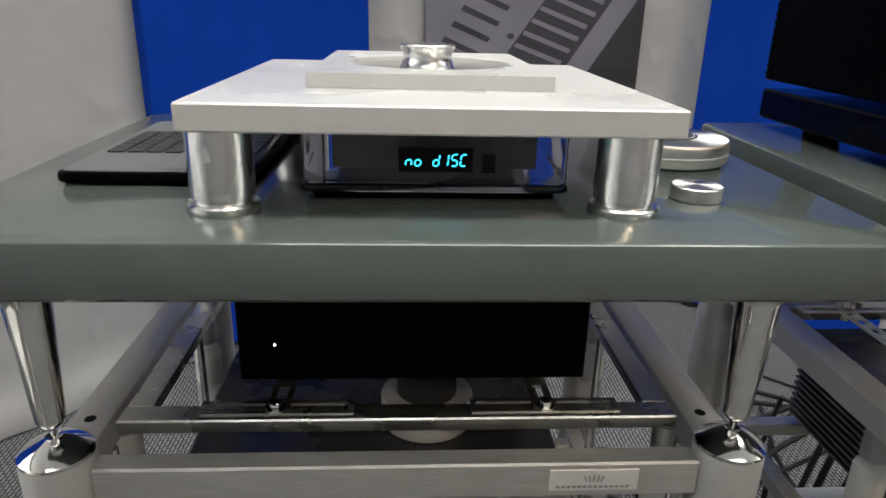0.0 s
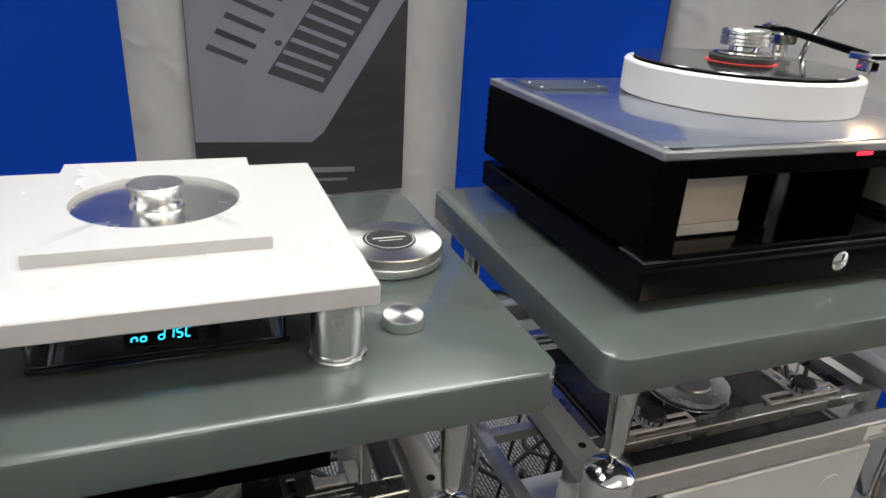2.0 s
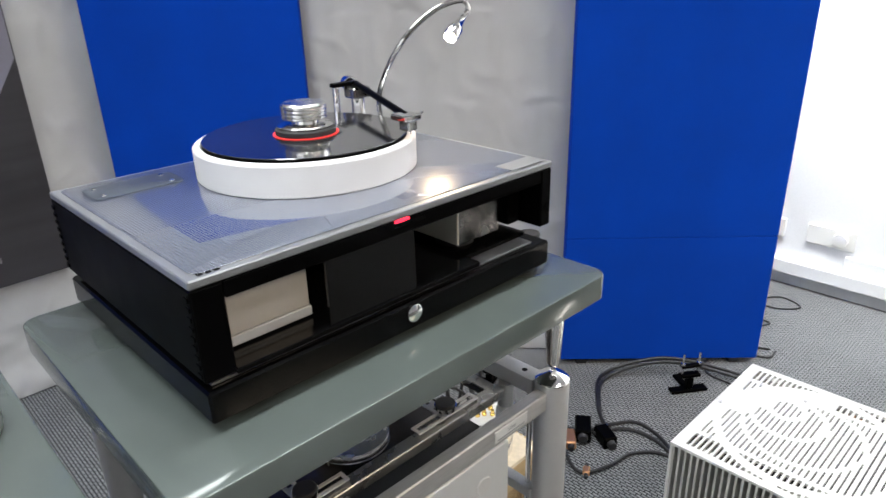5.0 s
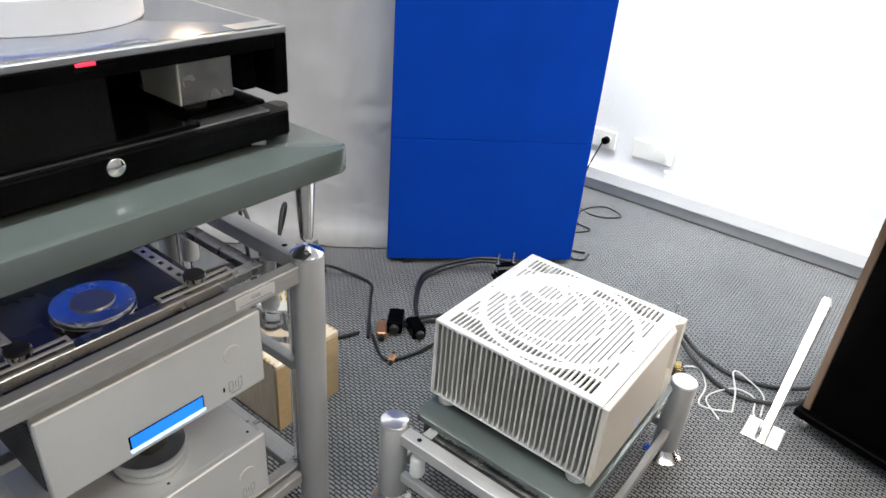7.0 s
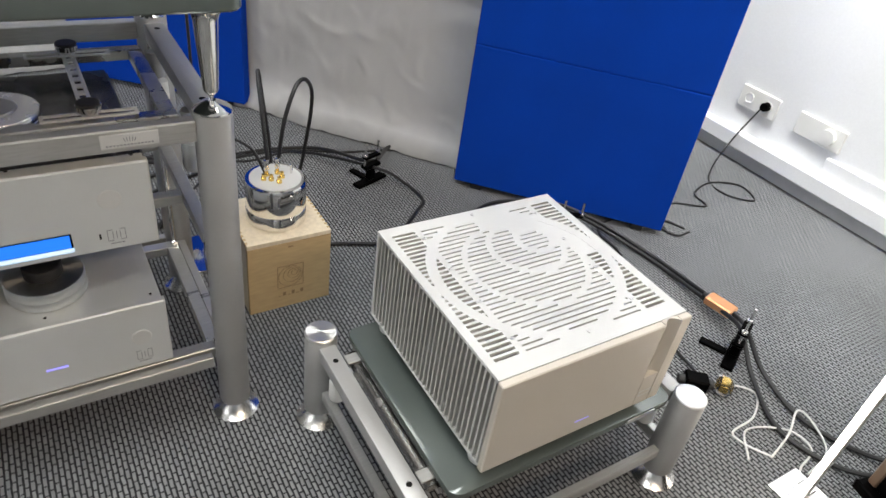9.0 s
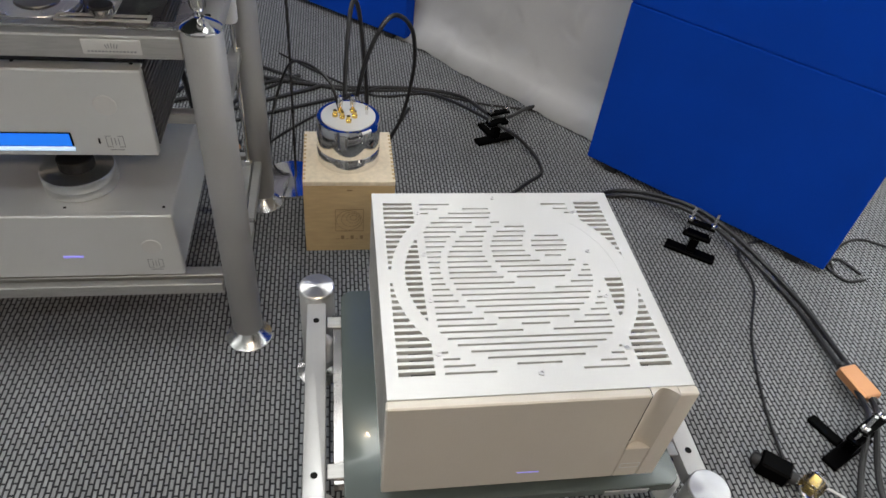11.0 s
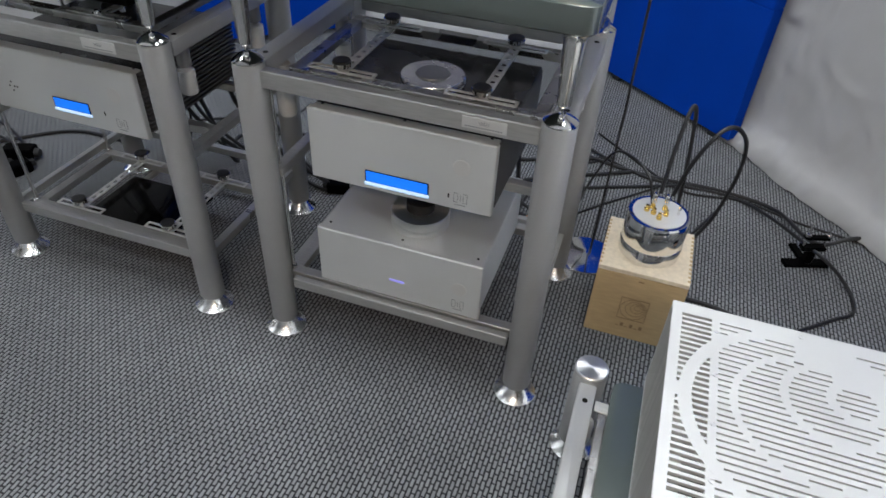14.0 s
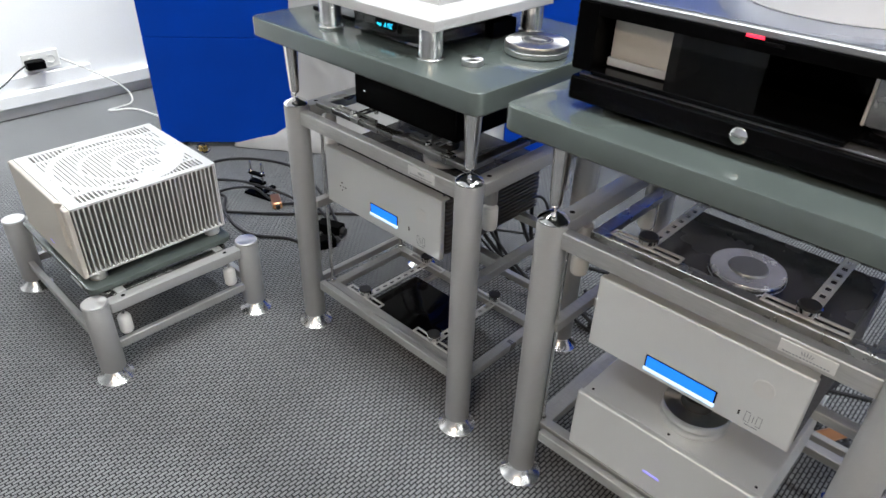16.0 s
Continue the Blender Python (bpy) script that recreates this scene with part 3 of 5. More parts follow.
support_arm(rack_2, -0.155, 0.590, 0.850, 0.6718, 0.8)
support_arm(rack_2, 0.132, 0.590, 0.850, 0.6718, 0.8)


def top_shelf(x0, x1):
    t = thing("rack_shelf", "thick grey-green lacquered shelf on polished spikes", "shelf", "top shelves")
    part("board", bm_slab(x0, x1, 0.412, 0.945, 0.888, 0.932, 0.026, 0.0035), SHELF, t)


top_shelf(-0.332, 0.388)
top_shelf(0.440, 1.158)

# ---- the two low stands and their power amplifiers ----


def low_stand(x, y):
    t = thing("amplifier_stand", "low aluminium stand with four tube legs and cone feet", "stand", "amplifier stands", pose(x, y, 0))
    hx, hy = 0.2955, 0.223
    post = part("post", bm_lathe([(0.0205, 0.0443), (0.0315, 0.0445), (0.0325, 0.046), (0.0325, 0.253), (0.031, 0.2555)], 36), SATIN, t, "grey satin tube", pose(-hx, -hy, 0))
    foot = part("foot", bm_lathe(FOOT, 40), LATHED, t, "turned steel cone foot", pose(-hx, -hy, 0))
    cap = part("cap", bm_lathe([(0.0313, 0.2556), (0.0325, 0.257), (0.0325, 0.2605), (0.0305, 0.2625), (0.0, 0.2632)], 40), TURNED, t, "turned metal cap", pose(-hx, -hy, 0))
    for px, py in ((hx, -hy), (-hx, hy), (hx, hy)):
        for ob in (post, foot, cap):
            again(ob, pose(px, py, 0))
    for sx in (-1, 1):
        rail = part("side_rail", bm_slab(sx * hx - 0.017, sx * hx + 0.017, -hy + 0.0315, hy - 0.0315, 0.218, 0.248, 0.003), SATIN, t)
        for yy in (-0.15, 0.15):
            part("screw_hole", bm_lathe([(0.0, 0.2482), (0.0055, 0.2482), (0.0055, 0.2487), (0.0, 0.2487)], 14, sx * hx, yy), INSIDE, rail)
        part("low_side_rail", bm_box(sx * hx - 0.009, sx * hx + 0.009, -hy + 0.0315, hy - 0.0315, 0.095, 0.120, 0.002), RAIL, t)
        part("hanging_bar", bm_box(sx * 0.258 - 0.009, sx * 0.258 + 0.009, -0.165, 0.165, 0.226, 0.244, 0.001), BRONZE, t)
        for yy in (-0.145, 0.145):
            part("bracket", bm_box(min(sx * 0.276, sx * 0.25), max(sx * 0.276, sx * 0.25), yy - 0.012, yy + 0.012, 0.2445, 0.2485, 0.001), RAIL, t)
            iso = part("isolator", bm_lathe([(0.0, 0.128), (0.015, 0.1285), (0.0175, 0.133), (0.0175, 0.176), (0.015, 0.181), (0.009, 0.185), (0.0, 0.186)], 24, sx * 0.284, yy * 1.1), WHITE_PL, t, "white plastic isolator")
            part("bolt", bm_lathe([(0.0045, 0.186), (0.0045, 0.222)], 10, sx * 0.284, yy * 1.1), CHROME, iso)
    for yy in (-hy, hy):
        part("low_cross_rail", bm_box(-hx + 0.0315, hx - 0.0315, yy - 0.009, yy + 0.009, 0.095, 0.120, 0.002), RAIL, t)
    part("hanging_bar", bm_box(-0.2485, 0.2485, -0.178, -0.160, 0.228, 0.243, 0.001), BRONZE, t)
    part("hanging_bar", bm_box(-0.2485, 0.2485, 0.160, 0.178, 0.228, 0.243, 0.001), BRONZE, t)
    shelf = part("shelf", bm_slab(-0.252, 0.252, -0.214, 0.204, 0.2495, 0.2665, 0.022, 0.002), SHELF, t, "grey-green lacquered shelf")
    plate = part("maker_plate", bm_box(0.13, 0.20, -0.2165, -0.2145, 0.2525, 0.263, 0.0005), TURNED, shelf)
    return t


AMP = 0.396


VENT_W, VENT_E, SLOT_W, SLOT_E, V_LO, V_HI = 0.157, 0.840, 0.190, 0.806, 0.083, 0.950


def amp_hole(u, v):
    """Whether the amplifier's lid is cut open at (u, v), both 0 to 1: side vents cut by a ring, and slots between nested circles that nearly touch at one side."""
    if not (0.041 < u < 0.953 and V_LO < v < V_HI):
        return False
    r = math.hypot(u - 0.504, v - 0.516)
    if u < VENT_W or u > VENT_E:
        if r > 0.453:
            return not 0.487 < v < 0.549
        return r < 0.408 and (u < VENT_W or v < 0.484)
    if not SLOT_W < u < SLOT_E:
        return False
    for cx, cy, inner, outer, low, high in ((0.674, 0.680, 0.070, 0.106, 0, 0), (0.603, 0.645, 0.166, 0.198, -15, 92), (0.531, 0.550, 0.272, 0.300, -18, 88), (0.504, 0.516, 0.408, 0.453, -20, 100)):
        d = math.hypot(u - cx, v - cy)
        if d < inner:
            hub = (0.531, 0.550) if inner > 0.4 else (0.603, 0.645)
            return not low < math.degrees(math.atan2(v - hub[1], u - hub[0])) < high
        if d <= outer:
            return False
    return True


def amp_lid(bm, z0, z1):
    """The lid: solid cells of a fine grid, so that the slots go right through."""
    nu = 196
    cells = []

    def band(v0, v1, u0, u1, solid):
        start = None
        for i in range(nu + 1):
            u = i / nu
            inside = u0 <= u + 0.5 / nu < u1 and i < nu
            fill = inside and (solid or not amp_hole(u + 0.5 / nu, (v0 + v1) / 2))
            if fill and start is None:
                start = u
            if not fill and start is not None:
                cells.append((start, u, v0, v1))
                start = None

    rows = 31
    step = (V_HI - V_LO) / rows
    for u0, u1, share in ((0, 0.174, 0.56), (0.174, 0.823, 0.29), (0.823, 1.0001, 0.56)):
        band(0, V_LO, u0, u1, True)
        band(V_HI, 1, u0, u1, True)
        for k in range(rows):
            a = V_LO + step * k
            band(a, a + step * share, u0, u1, False)
            band(a + step * share, a + step, u0, u1, True)
    quads = ((0, 1, 2, 3), (7, 6, 5, 4), (0, 4, 5, 1), (1, 5, 6, 2), (2, 6, 7, 3), (3, 7, 4, 0))
    for u0, u1, v0, v1 in cells:
        box = [bm.verts.new(((u - 0.5) * AMP, (v - 0.5) * AMP, z)) for z in (z0, z1) for u, v in ((u0, v0), (u0, v1), (u1, v1), (u1, v0))]
        for q in quads:
            bm.faces.new([box[i] for i in q])
    # the ring's bridges across the side vents, smooth along both edges
    for a0, a1 in ((135, 225), (-45, 45)):
        n = 48
        loop = []
        for i in range(n + 1):
            a = radians(a0 + (a1 - a0) * i / n)
            loop.append([bm.verts.new(((0.504 + r * math.cos(a) - 0.5) * AMP, (0.516 + r * math.sin(a) - 0.5) * AMP, z)) for r, z in ((0.406, z0), (0.455, z0), (0.455, z1 + 0.0002), (0.406, z1 + 0.0002))])
        for p, q in zip(loop, loop[1:]):
            for j in range(4):
                bm.faces.new((p[j], q[j], q[(j + 1) % 4], p[(j + 1) % 4]))
    return bm


def power_amp(x, y):
    t = thing("power_amplifier", "silver power amplifier with slotted lid and finned sides", "amplifier", "power amplifiers", pose(x, y, 0))
    z0, z1 = 0.294, 0.496
    h = AMP / 2
    part("lid", amp_lid(bmesh.new(), z1 - 0.006, z1), SILVER, t, "pale slotted aluminium lid")
    # front plate with a scooped grip near one end; warm light is put into its colour
    bm = bmesh.new()
    plate = part("front_plate", bm_box(-h - 0.002, h - 0.062, -h - 0.014, -h - 0.0005, z0, z1 - 0.0005, 0.002), WARM_LIT, t, "thick aluminium front plate with warm light in its colour")
    part("grip_end", bm_box(h - 0.026, h + 0.002, -h - 0.014, -h - 0.0005, z0, z1 - 0.0005, 0.002), WARM_LIT, plate)
    part("grip_foot", bm_box(h - 0.0622, h - 0.0258, -h - 0.0138, -h - 0.0007, z0, z0 + 0.075, 0.0015), WARM_LIT, plate)
    bm = bmesh.new()
    rows = []
    for zz in (z0 + 0.0745, z1 - 0.0008):
        rows.append([bm.verts.new((h - 0.062 + 0.036 * i / 12, -h - 0.0135 + 0.0115 * math.sin(math.pi * i / 12), zz)) for i in range(13)])
    for i in range(12):
        bm.faces.new((rows[0][i], rows[0][i + 1], rows[1][i + 1], rows[1][i]))
    bm.faces.new(rows[0][::-1])
    back = [bm.verts.new((v.co.x, -h - 0.0006, z1 - 0.0008)) for v in rows[1]]
    for i in range(12):
        bm.faces.new((rows[1][i], rows[1][i + 1], back[i + 1], back[i]))
    part("grip_scoop", bm, WARM_LIT, plate, "rounded grip recess")
    part("diode", bm_box(-0.012, 0.020, -h - 0.0146, -h - 0.0141, z0 + 0.030, z0 + 0.0315), VIOLET, plate, "faint violet light line")
    bm = bmesh.new()
    for a, b, c, d in ((0.0, 0.014, 0.0, 0.0012), (0.0, 0.014, 0.011, 0.0122), (0.016, 0.03, 0.0, 0.0012), (0.016, 0.03, 0.011, 0.0122), (0.0, 0.0012, 0.0, 0.012), (0.0288, 0.03, 0.0, 0.012)):
        bm_box(h - 0.058 + a, h - 0.058 + b, -h - 0.0145, -h - 0.0141, z0 + 0.024 + c, z0 + 0.024 + d, bm=bm)
    part("engraving", bm, PREGREY, plate, "small engraved emblem")
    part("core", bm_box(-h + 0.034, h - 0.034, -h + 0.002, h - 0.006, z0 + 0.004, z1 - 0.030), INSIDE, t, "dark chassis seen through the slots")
    part("back_plate", bm_box(-h, h, h - 0.005, h, z0, z1 - 0.0065, 0.001), SILVER, t)
    part("bottom_plate", bm_box(-h, h, -h + 0.001, h - 0.0055, z0, z0 + 0.0065, 0.001), SILVER, t)
    n = 31
    fin = None
    for side in (-1, 1):
        for i in range(n):
            yy = -h + 0.006 + (AMP - 0.014) * i / (n - 1)
            m = pose(side * (h - 0.0165), yy, (z0 + z1) / 2 - 0.001)
            if fin is None:
                fin = part("fin", bm_box(-0.0165, 0.0165, -0.0021, 0.0021, -(z1 - z0) / 2 + 0.0075, (z1 - z0) / 2 - 0.0055), FIN, t, "", m)
            else:
                again(fin, m)
    foot = part("foot", bm_lathe([(0.0, 0.2667), (0.0215, 0.2667), (0.0225, 0.268), (0.0225, 0.2925), (0.0, 0.2938)], 28), SILVER, t, "round aluminium foot", pose(-0.166, -0.168, 0))
    for fx, fy in ((0.166, -0.168), (-0.166, 0.168), (0.166, 0.168)):
        again(foot, pose(fx, fy, 0))
    screw = part("screw", bm_lathe([(0.0, z1 + 0.0001), (0.0042, z1 + 0.0001), (0.0042, z1 + 0.0009), (0.0024, z1 + 0.0009), (0.0024, z1 + 0.0003), (0.0, z1 + 0.0003)], 14), TURNED, t, "", pose(0.0, -0.169, 0))
    for u, v in ((0.177, 0.166), (0.177, 0.40), (0.177, 0.634), (0.177, 0.872), (0.821, 0.161), (0.821, 0.399), (0.821, 0.636), (0.821, 0.871), (0.499, 0.967)):
        again(screw, pose((u - 0.5) * AMP, (v - 0.5) * AMP, 0))
    return t


low_stand(1.5685, 0.168)
power_amp(1.5665, 0.172)
low_stand(-0.762, 0.168)
power_amp(-0.732, 0.170)

# ---- boxes in the racks ----


DARKFIN = material("grey_cooling_fin", (0.13, 0.13, 0.132), 0.4, metal=0.3, vary=0.06)


def grey_unit(name, label, x0, x1, y0, depth, z0, z1, display, light, feet, fins):
    t = thing(name, label, "amplifier", "grey rack units")
    w = x1 - x0
    face = part("front_plate", bm_box(x0, x1, y0, y0 + 0.016, z0, z1, 0.0025), PREGREY, t, "thick grey anodised front plate")
    inset = 0.012 if fins else 0.004
    part("case", bm_box(x0 + inset, x1 - inset, y0 + 0.0165, y0 + depth, z0 + 0.004, z1 - 0.008, 0.002), PREGREY if not fins else DARKCASE, t)
    part("top_cover", bm_box(x0 + 0.004, x1 - 0.004, y0 + 0.017, y0 + 0.034 if fins else y0 + depth, z1 - 0.0078, z1 - 0.0035, 0.001), PREGREY, t, "grey lid")
    if fins:
        part("rear_cover", bm_box(x0 + 0.004, x1 - 0.004, y0 + 0.0345, y0 + depth, z1 - 0.0078, z1 - 0.0037, 0.001), DARKCASE, t, "dark glossy lid")
        fin = None
        for side in (-1, 1):
            for i in range(14):
                m = pose((x0 + x1) / 2 + side * (w / 2 - 0.006), y0 + (depth + 0.02) / 2, z0 + 0.012 + (z1 - z0 - 0.024) * i / 13)
                if fin is None:
                    fin = part("fin", bm_box(-0.006, 0.006, -(depth - 0.025) / 2, (depth - 0.025) / 2, -0.0022, 0.0022), DARKFIN, t, "dark cooling fin", m)
                else:
                    again(fin, m)
    if display:
        dx0, dx1, dz0, dz1 = display
        part("display_frame", bm_box(dx0 - 0.003, dx1 + 0.003, y0 - 0.0012, y0 - 0.0002, dz0 - 0.002, dz1 + 0.002, 0.0004), BLACK_SATIN, face)
        part("display", bm_box(dx0, dx1, y0 - 0.0022, y0 - 0.0014, dz0, dz1), LCD, face, "lit blue display")
        part("display_lip", bm_box(dx0 - 0.003, dx1 + 0.003, y0 - 0.004, y0 - 0.0003, dz0 - 0.0085, dz0 - 0.0025, 0.0005), LCD_PALE, face, "pale lit lower edge")
        part("slot", bm_box(dx1 + 0.042, dx1 + 0.045, y0 - 0.001, y0 - 0.0002, dz0 + 0.004, dz0 + 0.014), INSIDE, face)
        part("emblem", bm_lathe([(0.0, 0.0), (0.018, 0.0), (0.017, 0.0012), (0.0, 0.0018)], 28), SILVER, face, "round polished emblem", pose(x1 - 0.065, y0 - 0.0001, (z0 + z1) / 2 + 0.018, 90, 0, 0))
    else:
        part("emblem", bm_lathe([(0.0, 0.0), (0.018, 0.0), (0.017, 0.0012), (0.0, 0.0018)], 28), SILVER, face, "round polished emblem", pose(x1 - 0.05, y0 - 0.0001, (z0 + z1) / 2, 90, 0, 0))
    if light:
        part("diode", bm_box(light[0], light[1], y0 - 0.0012, y0 - 0.0002, light[2], light[2] + 0.0035), VIOLET, face, "violet light line")
    ex, ez = (x1 - 0.078, z0 + 0.018) if display else (x1 - 0.064, z0 + 0.022)
    bm = bmesh.new()
    for a, b, c, d in ((0, 0.009, 0, 0.0011), (0, 0.009, 0.021, 0.0221), (0.019, 0.028, 0, 0.0011), (0.019, 0.028, 0.021, 0.0221), (0, 0.0011, 0, 0.022), (0.0269, 0.028, 0, 0.022), (0.008, 0.0092, 0.004, 0.018), (0.0135, 0.0147, 0.004, 0.018), (0.019, 0.0202, 0.004, 0.018), (0.003, 0.025, -0.006, -0.0045)):
        bm_box(ex + a, ex + b, y0 - 0.0006, y0 - 0.0002, ez + c, ez + d, bm=bm)
    part("engraving", bm, GREYTRIM, face, "small engraved emblem")
    for sx in (x0 + 0.02, (x0 + x1) / 2, x1 - 0.02):
        part("screw", bm_lathe([(0.0, z1 - 0.0036), (0.003, z1 - 0.0036), (0.003, z1 - 0.0028), (0.0, z1 - 0.0026)], 10, sx, y0 + 0.03), DARKCASE, t)
    for fx in (x0 + 0.06, x1 - 0.06):
        for fy in (y0 + 0.07, y0 + depth - 0.06):
            part("foot", bm_lathe([(0.0, feet), (0.015, feet), (0.016, feet + 0.001), (0.016, z0 + 0.0038), (0.0, z0 + 0.0038)], 20, fx, fy), RUBBER, t)
    return t


grey_unit("preamplifier", "grey metal preamplifier with lit blue display and finned sides", 0.632, 1.017, 0.499, 0.38, 0.476, 0.634, (0.755, 0.885, 0.497, 0.520), None, 0.4703, True)
grey_unit("power_supply", "plain grey metal power supply box with violet light", 0.626, 1.012, 0.506, 0.37, 0.184, 0.337, None, (0.800, 0.835, 0.236), 0.1773, False)
pre = grey_unit("phono_preamplifier", "grey metal preamplifier with lit blue display and finned sides", -0.230, 0.197, 0.530, 0.38, 0.441, 0.603, (-0.048, 0.048, 0.478, 0.501), None, 0.4343, True)
for bx, bz in ((-0.165, 0.516), (-0.172, 0.505), (-0.158, 0.505), (-0.150, 0.505), (-0.165, 0.494)):
    part("button", bm_lathe([(0.0, 0.0), (0.0022, 0.0), (0.002, 0.001), (0.0, 0.0012)], 10), DARKCASE, pre, "", pose(bx, 0.5299, bz, 90, 0, 0))


def round_weight(x, y, z, r, h, label, mat=TURNED):
    t = thing("damping_puck", label, "weight", "", pose(x, y, z))
    part("body", bm_lathe([(0.0, 0.0), (r * 0.92, 0.0), (r * 0.98, 0.002), (r, 0.006), (r, h * 0.45), (r * 0.985, h * 0.5), (r, h * 0.55), (r, h - 0.004), (r * 0.97, h - 0.0008), (r * 0.60, h), (0.0, h)], 56), mat, t)
    return t


p = round_weight(0.832, 0.612, 0.3337, 0.066, 0.040, "polished round damping weight on a grey box")
part("pad", bm_lathe([(0.0, 0.0402), (0.032, 0.0402), (0.032, 0.060), (0.030, 0.062), (0.0, 0.062)], 40), RUBBER, p, "black damping pad")
p = round_weight(0.822, 0.692, 0.6305, 0.068, 0.026, "silver ringed damping weight on the dark lid", LATHED)
part("pad", bm_lathe([(0.0, 0.0262), (0.036, 0.0262), (0.034, 0.029), (0.0, 0.0295)], 40), GREYTRIM, p, "grey centre disc")
p = round_weight(0.045, 0.70, 0.5995, 0.056, 0.040, "ivory ringed damping weight on the dark lid", SILVER)
part("pad", bm_lathe([(0.0, 0.0402), (0.036, 0.0402), (0.036, 0.075), (0.034, 0.077), (0.0, 0.077)], 40), RUBBER, p, "black damping pad")


def black_supply():
    t = thing("black_power_supply", "matte black power supply box with one white light", "power supply")
    part("case", bm_box(-0.143, 0.197, 0.570, 0.885, 0.7331, 0.838, 0.0015), BLACK_SATIN, t)
    part("diode", bm_lathe([(0.0, 0.0), (0.0012, 0.0), (0.0010, 0.0006), (0.0, 0.0008)], 12), WHITELED, t, "white light", pose(-0.108, 0.5698, 0.772, 90, 0, 0))


black_supply()
single("dark_glass_tray", bm_slab(-0.125, 0.148, 0.572, 0.765, 0.1160, 0.1220, 0.010, 0.0015), BLACK, "dark glass tray lying below the lower rack arms", "tray")

# ---- the disc player on the first shelf ----
TOP = 0.932


def disc_player():
    t = thing("disc_player", "white top-loading disc player on four metal columns", "disc player")
    part("top_plate", bm_box(-0.146, 0.223, 0.466, 0.845, 0.995, 1.016, 0.0015), WHITE_LQ, t, "thick white lacquered plate")
    # raised lid with a round dish cut through it
    x0, x1, y0, y1, z0, z1 = -0.066, 0.143, 0.563, 0.838, 1.0162, 1.0285
    cx, cy, R = 0.039, 0.694, 0.084
    bm = bmesh.new()
    n = 72
    angles = [2 * math.pi * i / n for i in range(n)]

    def rim(a):
        dx, dy = math.cos(a), math.sin(a)
        s = min(((x1 - cx) / dx if dx > 0 else (x0 - cx) / dx) if abs(dx) > 1e-6 else 9, ((y1 - cy) / dy if dy > 0 else (y0 - cy) / dy) if abs(dy) > 1e-6 else 9)
        return (cx + dx * s, cy + dy * s)

    angles += [math.atan2(yy - cy, xx - cx) % (2 * math.pi) for xx in (x0, x1) for yy in (y0, y1)]
    angles.sort()
    n = len(angles)
    loops = [[bm.verts.new((*rim(a), z0)) for a in angles], [bm.verts.new((*rim(a), z1)) for a in angles]]
    for r, z in ((R + 0.001, z1), (R, z1 - 0.0007), (R, z1 - 0.0090), (R * 0.80, z1 - 0.0095), (R * 0.5, z1 - 0.0098), (0.012, z1 - 0.0100)):
        loops.append([bm.verts.new((cx + r * math.cos(a), cy + r * math.sin(a), z)) for a in angles])
    for a, b in zip(loops, loops[1:]):
        for i in range(n):
            bm.faces.new((a[i], a[(i + 1) % n], b[(i + 1) % n], b[i]))
    bm.faces.new(loops[-1])
    lid = part("lid", bm, WHITE_LQ, t, "white raised lid with a dished well")
    part("well", bm_lathe([(0.0, 0.0), (R * 0.985, 0.0), (R * 0.985, 0.0030), (R * 0.6, 0.0026), (0.0, 0.0022)], 64, cx, cy, z1 - 0.0088), LATHED, lid, "polished metal disc well")
    part("clamp", bm_lathe([(0.0, 0.0), (0.0278, 0.0), (0.0280, 0.0015), (0.0262, 0.0045), (0.0250, 0.009), (0.0250, 0.014), (0.0262, 0.0185), (0.0280, 0.0215), (0.0280, 0.0228), (0.0265, 0.0238), (0.012, 0.0228), (0.0, 0.0225)], 48, cx, cy, z1 - 0.0065), LATHED, lid, "waisted polished disc clamp")
    leg = part("leg", bm_lathe([(0.0, TOP), (0.0265, TOP), (0.0275, TOP + 0.0015), (0.0275, TOP + 0.0055), (0.0262, TOP + 0.0068), (0.0222, TOP + 0.0075), (0.0222, TOP + 0.0105), (0.0245, TOP + 0.0112), (0.0245, 0.9945), (0.0, 0.9948)], 56), LATHED, t, "turned aluminium column", pose(-0.123, 0.494, 0))
    for lx, ly in ((0.190, 0.494), (-0.123, 0.815), (0.190, 0.815)):
        again(leg, pose(lx, ly, 0))
    body = part("transport_case", bm_slab(-0.066, 0.148, 0.512, 0.80, 0.9475, 0.9945, 0.006, 0.0015), SMOKE, t, "smoked acrylic transport case")
    part("inner_block", bm_box(-0.042, 0.124, 0.535, 0.78, 0.957, 0.992), DARKCASE, body)
    part("clear_base", bm_slab(-0.068, 0.150, 0.510, 0.802, 0.941, 0.9473, 0.008, 0.0015), ACRYLIC, body, "clear acrylic base")
    part("plinth", bm_box(-0.058, 0.140, 0.525, 0.79, TOP + 0.0005, 0.9408), BLACK_SATIN, t)
    part("display_window", bm_box(0.011, 0.070, 0.5085, 0.5115, 0.9585, 0.9775), BLACK, body, "dark display window")
    # the words "no dISC" in seven-segment strokes
    strokes = {"n": "ceg", "o": "cdeg", "d": "bcdeg", "I": "bc", "S": "acdfg", "C": "adef"}
    W, H = 0.0044, 0.0092
    place = {"a": (0, H, 1), "g": (0, H / 2, 1), "d": (0, 0, 1), "f": (0, H / 2, 0), "b": (W, H / 2, 0), "e": (0, 0, 0), "c": (W, 0, 0)}
